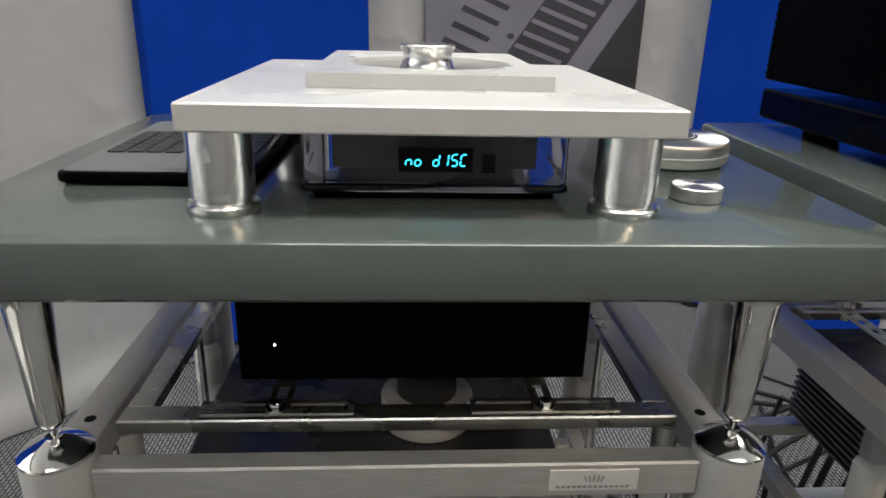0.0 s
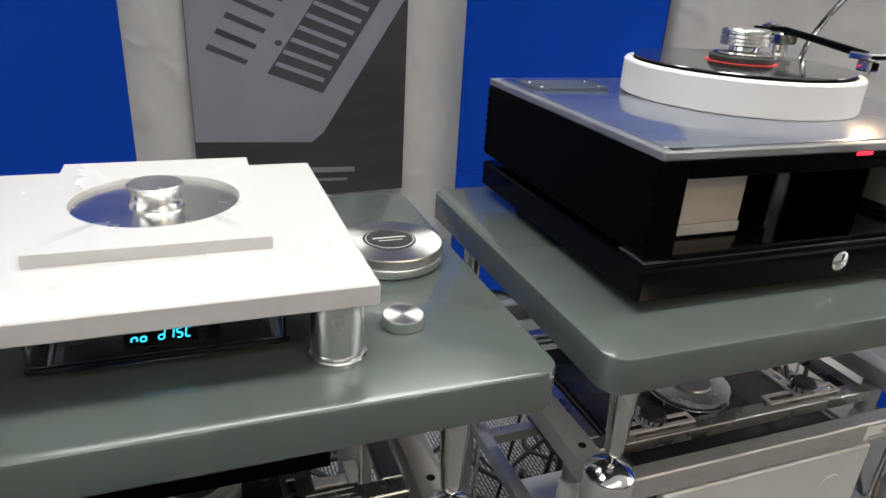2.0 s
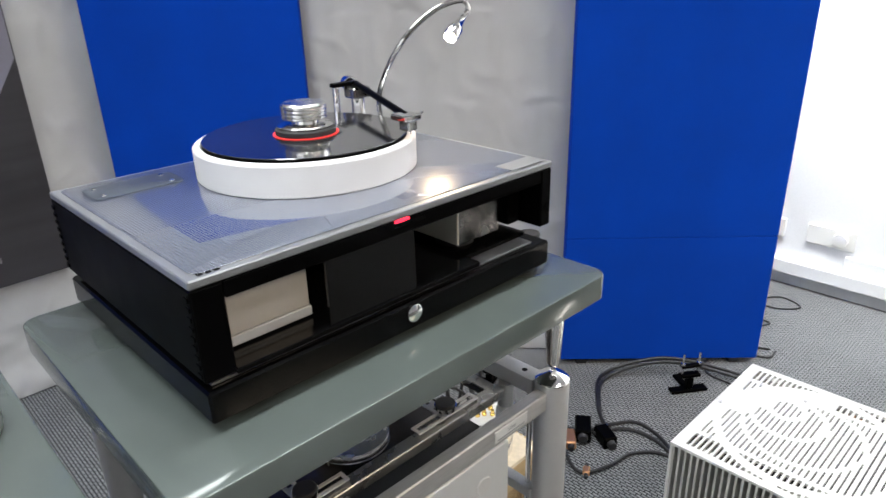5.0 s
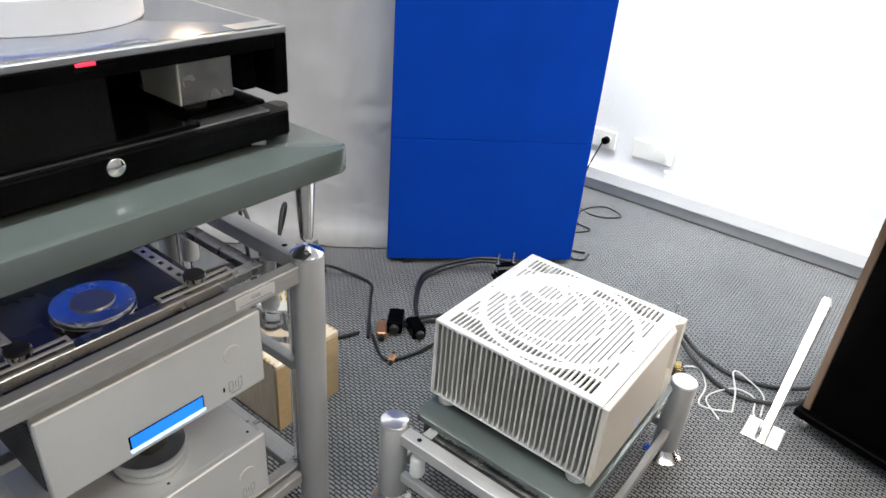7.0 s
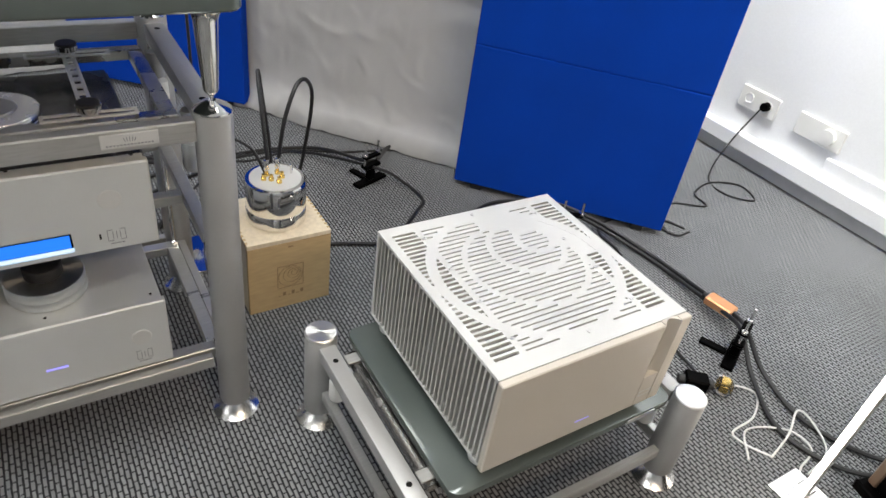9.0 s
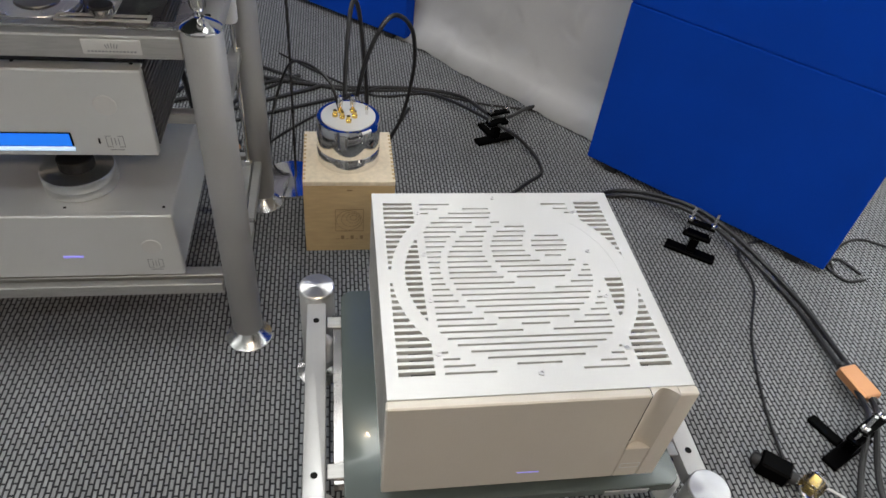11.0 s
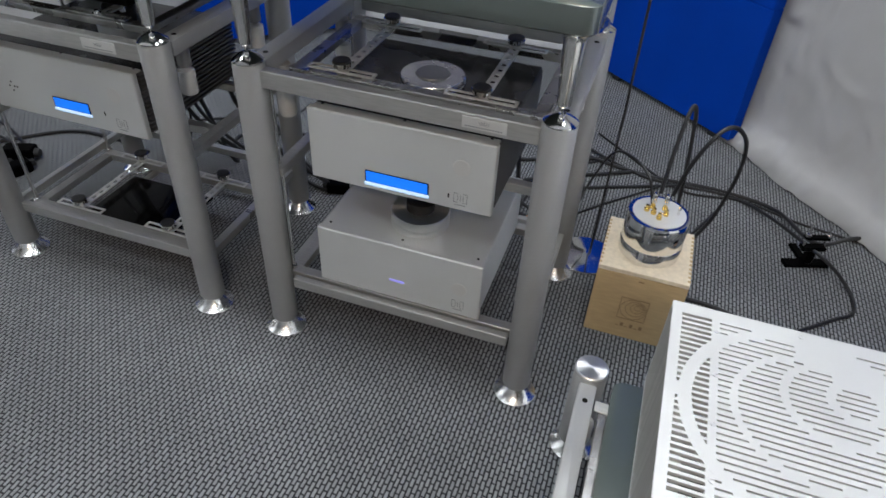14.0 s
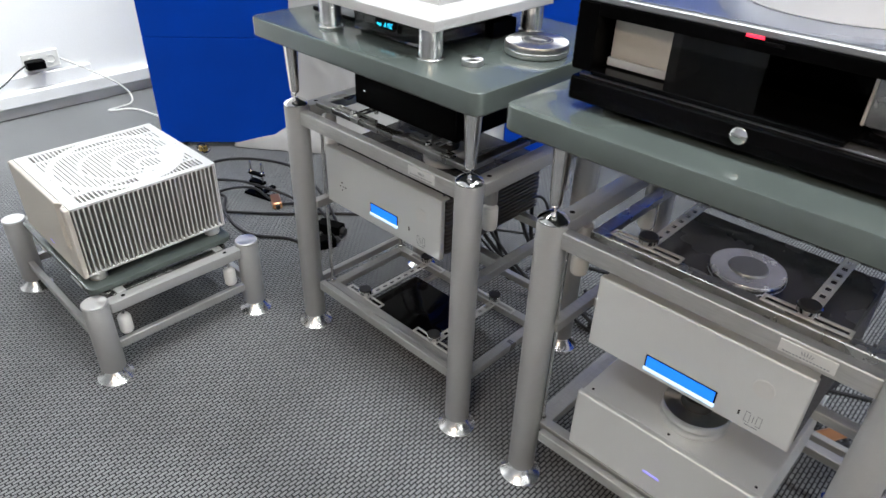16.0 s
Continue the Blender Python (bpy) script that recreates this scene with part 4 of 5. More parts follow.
    for i, ch in enumerate("no dISC"):
        if ch == " ":
            continue
        bm = bmesh.new()
        for k in strokes[ch]:
            u, v, flat = place[k]
            if flat:
                bm_box(u + 0.0006, u + W - 0.0006, 0, 0.0004, v - 0.0006, v + 0.0006, bm=bm)
            else:
                bm_box(u - 0.0006, u + 0.0006, 0, 0.0004, v + 0.0006, v + H / 2 - 0.0006, bm=bm)
        for q in bm.verts:
            q.co.x += 0.14 * q.co.z
        part("display_letter", bm, CYAN, body, "lit cyan segment letter", pose(0.0165 + i * 0.0072, 0.5078, 0.9637))
    part("sensor", bm_box(0.078, 0.088, 0.5085, 0.5115, 0.958, 0.9725), BLACK, body)


disc_player()
single("black_adapter", bm_box(0.150, 0.176, 0.70, 0.78, TOP, TOP + 0.035, 0.002), BLACK_SATIN, "small black block behind the player's columns", "adapter")


LAPDECK = material("grey_palm_rest", (0.11, 0.112, 0.118), 0.5, vary=0.05)


def laptop():
    t = thing("laptop", "thin black laptop opened flat, with black keys", "laptop", "", pose(-0.280, 0.555, TOP, 0, 0, 0) @ Matrix.Diagonal((1, 1, 0.72, 1)))
    body = part("body", bm_slab(0, 0.165, 0, 0.26, 0.001, 0.016, 0.012, 0.004), BLACK_SATIN, t)
    deck = part("deck", bm_slab(0.004, 0.161, 0.004, 0.256, 0.0163, 0.0168, 0.010, 0.0002), LAPDECK, t, "grey palm rest")
    part("touchpad", bm_slab(0.085, 0.155, 0.012, 0.072, 0.0171, 0.0174, 0.003, 0.0001), LAPDECK, t)
    key = None
    for r in range(6):
        for c in range(8):
            m = pose(0.022 + c * 0.0178, 0.086 + r * 0.0178 + 0.002 * (c % 2 == 5), 0.0171)
            if key is None:
                key = part("key", bm_box(-0.0078, 0.0078, -0.0078, 0.0078, 0, 0.0022, 0.0006, 1), RUBBER, t, "", m)
            else:
                again(key, m)
    part("port", bm_box(0.118, 0.126, -0.0004, 0.001, 0.006, 0.010), INSIDE, t)


laptop()
p = round_weight(0.297, 0.695, TOP, 0.066, 0.026, "turned metal record weight with engraved round label")
part("label_disc", bm_lathe([(0.0, 0.0262), (0.033, 0.0262), (0.033, 0.0266), (0.0, 0.0266)], 40), DARKCASE, p, "dark engraved disc")
part("engraving", bm_lathe([(0.0, 0.0268), (0.0300, 0.0268), (0.0300, 0.0270), (0.0, 0.0270)], 40), SILVER, p)
part("label_centre", bm_lathe([(0.0, 0.0272), (0.0288, 0.0272), (0.0288, 0.0274), (0.0, 0.0274)], 40), DARKCASE, p)
part("engraving", bm_box(-0.021, 0.021, 0.0005, 0.0032, 0.0276, 0.0278), SILVER, p)
part("engraving", bm_box(-0.015, 0.015, -0.007, -0.0055, 0.0276, 0.0278), SILVER, p)
single("small_puck", bm_lathe([(0.0, 0.0), (0.0205, 0.0), (0.0215, 0.001), (0.0215, 0.0115), (0.0205, 0.0125), (0.0, 0.0128)], 48, 0.266, 0.533, TOP), TURNED, "small turned aluminium puck on the shelf", "puck")

# ---- the turntable on the second shelf ----


COVER = material("brushed_cover_plate", (0.10, 0.115, 0.14), 0.38, metal=0.7, vary=0.06)


def turntable():
    t = thing("turntable", "large black turntable with white platter ring and a record", "turntable", "", pose(0, 0.013, 0.003))
    x0, x1, y0, y1 = 0.517, 1.096, 0.476, 0.908
    rest = TOP - 0.003
    foot = part("foot", bm_lathe([(0.0, rest), (0.022, rest), (0.023, rest + 0.002), (0.023, 0.9418), (0.0, 0.942)], 24), RUBBER, t, "", pose(x0 + 0.06, y0 + 0.06, 0))
    for fx, fy in ((x1 - 0.06, y0 + 0.06), (x0 + 0.06, y1 - 0.06), (x1 - 0.06, y1 - 0.06)):
        again(foot, pose(fx, fy, 0))
    plinth = part("plinth", bm_box(x0, x1, y0, y1, 0.9425, 0.982, 0.003), BLACK, t, "black gloss lower plinth")
    part("emblem", bm_lathe([(0.0, 0.0), (0.0125, 0.0), (0.0125, 0.0015), (0.010, 0.003), (0.0, 0.0035)], 28), CHROME, plinth, "round chrome emblem", pose(0.806, y0 - 0.0001, 0.9655, 90, 0, 0))
    part("ledge", bm_box(x0 + 0.01, x1 - 0.03, y0 + 0.012, y0 + 0.06, 0.9825, 0.9855, 0.0005), GREYTRIM, plinth, "grey strip on the plinth")
    zt = 1.112
    part("left_cheek", bm_box(x0, x0 + 0.036, y0, y1, 0.994, zt - 0.0105, 0.002), BLACK_SATIN, t)
    part("right_cheek", bm_box(x1 - 0.024, x1, y0, y1, 1.010, zt - 0.0105, 0.002), BLACK_SATIN, t)
    part("back_wall", bm_box(x0 + 0.0365, x1 - 0.0245, y1 - 0.02, y1, 0.994, zt - 0.0105, 0.001), BLACK_SATIN, t)
    part("header", bm_box(x0 + 0.0365, x1 - 0.0245, y0, y0 + 0.018, zt - 0.030, zt - 0.0105, 0.001), BLACK_SATIN, t)
    part("sill", bm_box(x0 + 0.0365, x1 - 0.16, y0 + 0.001, y0 + 0.03, 0.990, 0.997, 0.001), BLACK, t)
    part("deck_floor", bm_box(x0 + 0.0365, x1 - 0.0245, y0 + 0.031, y1 - 0.0205, 0.990, 0.996), BLACK, t)
    part("inner_wall", bm_box(x0 + 0.0365, x1 - 0.0245, y0 + 0.22, y0 + 0.226, 0.9965, zt - 0.0105), BLACK, t)
    pane = part("window_pane", bm_box(0.678, 0.815, y0 + 0.004, y0 + 0.008, 0.9975, zt - 0.0305), PANE, t, "dark glass pane")
    pane.visible_shadow = False
    part("silver_block", bm_box(0.560, 0.676, y0 + 0.044, y0 + 0.12, 1.012, 1.073, 0.001), WARM_LIT, t, "satin silver inner block")
    part("silver_block_foot", bm_box(0.556, 0.678, y0 + 0.0425, y0 + 0.122, 0.9985, 1.0115, 0.001), SILVER, t)
    # one silver block: its lit left side and darker front are set by material
    part("motor_block", bm_box(0.936, 0.9395, 0.522, 0.62, 1.008, 1.083, 0.001), WARM_LIT, t, "left side of the motor block in a lit silver")
    part("motor_face", bm_box(0.940, 1.028, 0.5225, 0.66, 1.008, 1.083, 0.001), BRONZE, t, "motor block in a darker steel than its lit side")
    part("motor_foot", bm_lathe([(0.0, 0.9962), (0.03, 0.9962), (0.03, 1.002), (0.022, 1.0076), (0.0, 1.0077)], 28, 0.972, 0.565), RUBBER, t)
    part("dark_block", bm_box(1.034, 1.06, y0 + 0.034, y0 + 0.10, 1.016, 1.079, 0.001), BLACK_SATIN, t)
    for k in range(9):
        part("edge_rib", bm_box(x0 - 0.0022, x0 - 0.0002, y0 + 0.003, y0 + 0.012, 1.000 + k * 0.011, 1.006 + k * 0.011, 0.0008), BLACK_SATIN, t)
        part("edge_rib", bm_box(x0 - 0.0022, x0 - 0.0002, y1 - 0.012, y1 - 0.003, 1.000 + k * 0.011, 1.006 + k * 0.011, 0.0008), BLACK_SATIN, t)
    part("top_plate", bm_box(x0, x1, y0, y1, zt - 0.010, zt, 0.0015), GREYTRIM, t, "grey metal top plate")
    part("woven_panel", bm_slab(x0 + 0.010, x1 - 0.010, y0 + 0.010, y1 - 0.010, zt + 0.0003, zt + 0.0012, 0.012, 0.0003), WEAVE, t, "fine dark woven metal panel")
    lug = part("cover_plate", bm_slab(x0 + 0.03, x0 + 0.155, y1 - 0.10, y1 - 0.03, zt + 0.0013, zt + 0.0018, 0.014, 0.0001), COVER, t)
    for lx, ly in ((x0 + 0.045, y1 - 0.045), (x0 + 0.14, y1 - 0.045), (x0 + 0.045, y1 - 0.085), (x0 + 0.14, y1 - 0.085)):
        part("screw", bm_lathe([(0.0, zt + 0.0019), (0.0035, zt + 0.0019), (0.003, zt + 0.003), (0.0, zt + 0.0032)], 12, lx, ly), CHROME, lug)
    part("corner_plate", bm_box(x1 - 0.085, x1 - 0.012, y0 + 0.006, y0 + 0.040, zt + 0.0013, zt + 0.0022, 0.0003), GREYTRIM, t)
    for k in range(3):
        part("level_mark", bm_box(x0 + 0.014 + k * 0.009, x0 + 0.020 + k * 0.009, y0 + 0.006, y0 + 0.016, zt + 0.0003, zt + 0.0009), BLACK_SATIN, t)
    part("power_light", bm_box(0.780, 0.804, y0 - 0.0012, y0 - 0.0002, 1.0985, 1.1025, 0.0003), RED, t, "red lit indicator")
    part("light_housing", bm_box(0.778, 0.832, y0 - 0.0009, y0 - 0.0001, 1.092, 1.0975, 0.0002), BLACK, t)
    part("side_knob", bm_lathe([(0.0, rest + 0.0003), (0.0165, rest + 0.0003), (0.018, rest + 0.002), (0.018, rest + 0.044), (0.0165, rest + 0.046), (0.0, rest + 0.0465)], 24, x1 + 0.019, 0.531), RUBBER, t, "black levelling knob")
    cx, cy = 0.834, 0.736
    part("platter_ring", bm_lathe([(0.0, zt + 0.0014), (0.162, zt + 0.0014), (0.1635, zt + 0.003), (0.1635, 1.1560), (0.1615, 1.1585), (0.153, 1.1595), (0.151, 1.1560), (0.0, 1.1560)], 96, cx, cy), PLATTER, t, "white platter surround")
    part("platter", bm_lathe([(0.0, 1.1562), (0.1495, 1.1562), (0.1505, 1.1580), (0.1505, 1.1615), (0.0, 1.1620)], 96, cx, cy), BLACK_SATIN, t, "black platter")
    bm = bm_lathe([(0.0, 1.1622), (0.150, 1.1622), (0.1508, 1.1632), (0.150, 1.1642), (0.146, 1.1644)] + [(0.145 - 0.0012 * i, 1.1643 + 0.00012 * (i % 2)) for i in range(70)] + [(0.055, 1.1644), (0.052, 1.1640), (0.0, 1.1640)], 96, cx, cy)
    rec = part("record", bm, VINYL, t, "black vinyl record")
    # the label is no lamp; a weak emission keeps its red bright
    part("record_label", bm_lathe([(0.0, 1.1643), (0.049, 1.1643), (0.049, 1.1647), (0.0, 1.1647)], 48, cx, cy), REDRING, rec, "red record label with a faint added glow")
    cl = part("record_clamp", bm_lathe([(0.0, 1.1649), (0.045, 1.1649), (0.045, 1.1720), (0.043, 1.1735), (0.0, 1.1740)], 48, cx, cy), RUBBER, t, "record clamp with black base")
    part("stem", bm_lathe([(0.040, 1.1742), (0.041, 1.1765), (0.038, 1.1785), (0.020, 1.1800), (0.0195, 1.1850), (0.0, 1.1860)], 40, cx, cy), CHROME, cl, "polished stem")
    prof = [(0.0, 1.1862), (0.020, 1.1862)]
    for k in range(4):
        prof += [(0.0325, 1.1870 + k * 0.0054), (0.034, 1.1880 + k * 0.0054), (0.034, 1.1907 + k * 0.0054), (0.0318, 1.1917 + k * 0.0054)]
    part("ribbed_head", bm_lathe(prof + [(0.030, 1.2095), (0.0, 1.2102)], 48, cx, cy), LATHED, cl, "ribbed aluminium head")
    # tonearm: pillar behind the platter, tube over the record, head shell near its front edge
    px, py = 1.022, 0.852
    arm = part("tonearm", bm_lathe([(0.0, zt + 0.0014), (0.024, zt + 0.0014), (0.024, zt + 0.018), (0.012, zt + 0.022), (0.0115, 1.1760), (0.0, 1.1770)], 32, px, py), CHROME, t, "black tonearm on a pillar")
    part("bearing_yoke", bm_box(px - 0.019, px + 0.019, py - 0.016, py + 0.016, 1.1772, 1.1960, 0.003), BRONZE, arm)
    part("counterweight", bm_lathe([(0.0, -0.016), (0.0135, -0.016), (0.0145, -0.014), (0.0145, 0.014), (0.0135, 0.016), (0.0, 0.016)], 28), CHROME, arm, "chrome counterweight", pose(px + 0.018, py + 0.045, 1.1940, 90, 0, -24))
    part("arm_tube", bm_tube([(px, py, 1.2000), (px - 0.04, py - 0.10, 1.1960), (0.928, 0.617, 1.1900)], 0.0055, 12), BLACK_SATIN, arm, "black arm tube")
    shell = part("head_shell", bm_box(0.908, 0.940, 0.594, 0.628, 1.1850, 1.1940, 0.002), CHROME, arm, "chrome head shell")
    part("cartridge", bm_box(0.915, 0.933, 0.596, 0.618, 1.1705, 1.1848, 0.002), CHROME, shell)
    part("stylus", bm_lathe([(0.0005, 1.1647), (0.0012, 1.1704)], 8, 0.924, 0.602), CHROME, shell)
    part("finger_lift", bm_tube([(0.940, 0.608, 1.1900), (0.946, 0.605, 1.1910), (0.951, 0.603, 1.1940)], 0.0014, 6), CHROME, shell)
    part("arm_pillar", bm_lathe([(0.006, zt + 0.0014), (0.006, 1.2020), (0.0, 1.2030)], 16, px - 0.032, py + 0.02), CHROME, arm)
    part("cross_beam", bm_box(px - 0.040, px + 0.012, py + 0.012, py + 0.028, 1.1965, 1.2035, 0.0015), BLACK_SATIN, arm)


turntable()

# ---- loose things on the floor ----


def floor_lamp():
    t = thing("gooseneck_lamp", "chrome gooseneck floor lamp with a small lit bulb", "lamp", "", pose(0, 0, FLOOR))
    part("base", bm_lathe([(0.0, 0.0), (0.082, 0.0), (0.084, 0.003), (0.083, 0.007), (0.03, 0.012), (0.01, 0.020), (0.0, 0.0205)], 56, 1.192, 1.043), CHROME, t, "round mirror-polished base")
    part("rod", bm_tube([(1.202, 1.040, 0.02), (1.207, 1.028, 0.45), (1.204, 0.998, 0.86)], 0.0034, 10), DARKCASE, t, "thin black rod")
    part("gooseneck", bm_tube([(1.204, 0.998, 0.86), (1.145, 0.925, 1.02), (1.062, 0.855, 1.140), (1.043, 0.815, 1.205), (1.058, 0.775, 1.270), (1.110, 0.755, 1.313), (1.158, 0.738, 1.327), (1.170, 0.732, 1.313), (1.150, 0.729, 1.297)], 0.0046, 10), BRONZE, t, "grey ribbed gooseneck")
    head = part("lamp_head", bm_lathe([(0.0, 0.0), (0.0115, 0.001), (0.013, 0.006), (0.013, 0.024), (0.008, 0.034), (0.0055, 0.052), (0.0, 0.053)], 28), CHROME, t, "small chrome head", look((1.108, 0.716, 1.272), (1.150, 0.729, 1.297)) @ pose(0, 0, 0, 180, 0, 0))
    part("bulb", bm_lathe([(0.0, -0.0035), (0.007, -0.003), (0.0105, -0.0002), (0.0, -0.0001)], 20), BULB, head, "glowing bulb")
    spot = bpy.data.lights.new("bulb_light", "SPOT")
    spot.energy, spot.color, spot.spot_size, spot.spot_blend, spot.shadow_soft_size = 2.2, (1.0, 0.74, 0.45), radians(95), 0.6, 0.012
    new("bulb_light", spot).matrix_world = look((1.104, 0.713, 1.278), (1.02, 0.62, 1.12))


floor_lamp()


def chrome_filter():
    t = thing("chrome_canister", "mirror-polished round canister with gold plugs on a box", "canister", "", pose(1.342, 0.853, FLOOR + 0.2165))
    part("shell", bm_lathe([(0.0, 0.0), (0.070, 0.0), (0.0735, 0.003), (0.0735, 0.038), (0.0728, 0.039), (0.0735, 0.040), (0.0735, 0.108), (0.071, 0.112), (0.064, 0.1125), (0.0, 0.1125)], 72), CHROME, t)
    part("top_disc", bm_lathe([(0.0, 0.1127), (0.062, 0.1127), (0.062, 0.1142), (0.0, 0.1145)], 56), SILVER, t, "pale terminal disc")
    for k, (x, y) in enumerate(((-0.018, 0.012), (0.010, 0.014), (-0.014, -0.012), (0.014, -0.008), (-0.030, -0.004), (0.0, -0.028))):
        part("plug", bm_lathe([(0.0, 0.1147), (0.0065, 0.1147), (0.0065, 0.121), (0.0045, 0.122), (0.0045, 0.130), (0.0, 0.1305)], 16, x, y), GOLD, t, "gold-plated plug")
    for x, y in ((-0.018, 0.012), (0.010, 0.014)):
        part("plug_sleeve", bm_lathe([(0.0055, 0.1308), (0.0065, 0.133), (0.0065, 0.152), (0.0045, 0.156), (0.0, 0.157)], 14, x, y), CHROME, t, "steel plug sleeve")
    part("terminal", bm_lathe([(0.0035, 0.1147), (0.0035, 0.138), (0.0, 0.139)], 10, 0.042, 0.006), CHROME, t)


def wooden_box():
    t = thing("wooden_box", "pale plywood box with a burnt spiral emblem", "box", "", pose(1.236, 0.753, FLOOR))
    w, d, h = 0.212, 0.208, 0.2162
    # the front's tan is deepened below the lid's tone, as less light reaches it
    part("front", bm_box(0, w, 0, 0.012, 0.001, h - 0.0125, 0.001), TAN, t, "tan front board, darkened for its weaker light")
    part("back", bm_box(0, w, d - 0.012, d, 0.001, h - 0.0125, 0.001), WOOD, t)
    part("side", bm_box(0, 0.012, 0.0125, d - 0.0125, 0.001, h - 0.0125, 0.001), WOOD, t)
    part("side", bm_box(w - 0.012, w, 0.0125, d - 0.0125, 0.001, h - 0.0125, 0.001), WOOD, t)
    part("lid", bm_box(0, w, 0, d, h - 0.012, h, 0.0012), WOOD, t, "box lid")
    for k in range(12):
        for xa in (-0.0006, w - 0.006):
            part("finger_joint", bm_box(xa, xa + 0.0066, 0.010 + k * 0.016, 0.0175 + k * 0.016, h - 0.0118, h + 0.0006), TAN, t)
    part("bottom", bm_box(0.0125, w - 0.0125, 0.0125, d - 0.0125, 0.001, 0.008), WOOD, t)
    mark = bm_box(0.072, 0.140, -0.0012, -0.0002, 0.066, 0.0675)
    bm_box(0.072, 0.140, -0.0012, -0.0002, 0.1335, 0.135, bm=mark)
    bm_box(0.072, 0.0735, -0.0012, -0.0002, 0.066, 0.135, bm=mark)
    bm_box(0.1385, 0.140, -0.0012, -0.0002, 0.066, 0.135, bm=mark)
    emb = part("emblem", mark, WOOD_MARK, t, "burnt square spiral emblem")
    for r, ox, oz in ((0.031, 0, 0), (0.023, 0.004, 0.003), (0.015, 0.008, 0.006), (0.008, 0.010, 0.008)):
        pts = [(0.106 + ox + r * math.cos(a), -0.0008, 0.1005 + oz + r * math.sin(a)) for a in [2 * math.pi * i / 24 for i in range(25)]]
        part("ring", bm_tube(pts, 0.0007, 6, False), WOOD_MARK, emb)
    for i in range(6):
        part("mark", bm_box(0.074 + i * 0.0115, 0.082 + i * 0.0115, -0.0012, -0.0002, 0.040, 0.0415 + 0.010 * (i % 2)), WOOD_MARK, emb)
    part("notch", bm_box(0.100, 0.113, -0.001, -0.0002, 0.190, 0.1935), WOOD_MARK, t)


wooden_box()
chrome_filter()


def cable(points, r, mat=CABLE, label="black cable lying in loose curves on carpet", name="cable"):
    return single(name, bm_tube([(x, y, max(z, FLOOR + r + 0.001)) for x, y, z in points], r, 8, True, None, 12), mat, label, "cable", "cables")


def cable_clamp(x, y, turn, label="black cable lifter clamp standing on carpet"):
    t = thing("cable_lifter", label, "cable clamp", "cable lifters", pose(x, y, FLOOR, 0, 0, turn) @ Matrix.Scale(1.2, 4))
    part("base_bar", bm_box(-0.055, 0.055, -0.014, 0.014, 0, 0.010, 0.002), BLACK_SATIN, t)
    part("base_bar", bm_box(-0.010, 0.010, 0.0145, 0.075, 0, 0.009, 0.002), BLACK_SATIN, t)
    part("column", bm_box(-0.010, 0.010, -0.010, 0.010, 0.0103, 0.048, 0.002), BLACK_SATIN, t)
    part("lower_jaw", bm_box(-0.030, 0.030, -0.012, 0.012, 0.0485, 0.060, 0.003), BLACK_SATIN, t)
    part("upper_jaw", bm_box(-0.030, 0.030, -0.010, 0.010, 0.080, 0.088, 0.003), BLACK_SATIN, t)
    for sx in (-0.024, 0.024):
        part("screw", bm_lathe([(0.0032, 0.0605), (0.0032, 0.125), (0.0, 0.126)], 10, sx, 0), CHROME, t, "threaded steel screw")
        part("wing_nut", bm_lathe([(0.0, 0.0885), (0.007, 0.0885), (0.007, 0.094), (0.0, 0.0945)], 6, sx, 0), CHROME, t)
    return t


cable_clamp(1.806, 1.25, 20)
cable_clamp(2.245, 0.72, -35)
cable_clamp(2.345, 0.12, 25)
cable_clamp(-1.09, 0.81, 15)

# ---- cables, plugs, sockets ----
G = 0.007
cable([(1.00, 1.62, 0.02), (1.30, 1.55, G), (1.55, 1.55, G), (1.73, 1.50, 0.02), (1.816, 1.27, 0.078), (1.99, 1.44, 0.02), (2.18, 1.36, G), (2.45, 1.15, G)], 0.0065)
cable([(1.02, 1.70, 0.02), (1.31, 1.54, G), (1.62, 1.52, G), (1.806, 1.24, 0.074), (1.90, 1.18, 0.03), (1.92, 1.08, G), (1.86, 1.02, G), (1.78, 0.95, G), (1.68, 0.86, 0.02)], 0.0055)
cable([(1.12, 1.78, G), (1.31, 1.60, G), (1.45, 1.50, G), (1.63, 1.52, G), (1.80, 1.46, G), (2.0, 1.42, G)], 0.004)
for off, r in ((0.0, 0.0065), (0.022, 0.0065)):
    cable([(1.82 + off, 0.76 + off, 0.03), (1.93 + off, 0.87 + off, G), (2.10 + off, 0.96 + off, G), (2.25 + off, 0.86 + off * 0.6, 0.06), (2.35 + off, 0.74 + off * 0.5, 0.05), (2.44 + off, 0.55, G + 0.01),
           (2.44 + off, 0.36, 0.03), (2.41 + off, 0.20, 0.06), (2.355 + off, 0.125, 0.082), (2.31 + off * 2, 0.03, 0.03), (2.24 + off * 4, -0.12, G), (2.30 + off * 4, -0.28, 0.03), (2.42 + off, -0.36, 0.10)], r)
cable([(1.80, 0.83, 0.03), (1.90, 0.80, G), (1.96, 0.74, G), (1.92, 0.62, G), (1.78, 0.52, G), (1.6, 0.48, G)], 0.006)
cable([(1.80, 0.81, 0.03), (1.90, 0.76, 0.02), (1.92, 0.66, G), (1.86, 0.52, G), (1.80, 0.42, 0.06), (1.72, 0.35, 0.34)], 0.006)
cable([(1.46, 0.96, G), (1.56, 0.95, G), (1.68, 0.90, 0.02)], 0.006)
cable([(1.70, 0.86, 0.02), (1.64, 0.75, G), (1.72, 0.70, 0.02), (1.82, 0.68, G), (1.88, 0.60, G), (1.84, 0.45, G)], 0.0055)
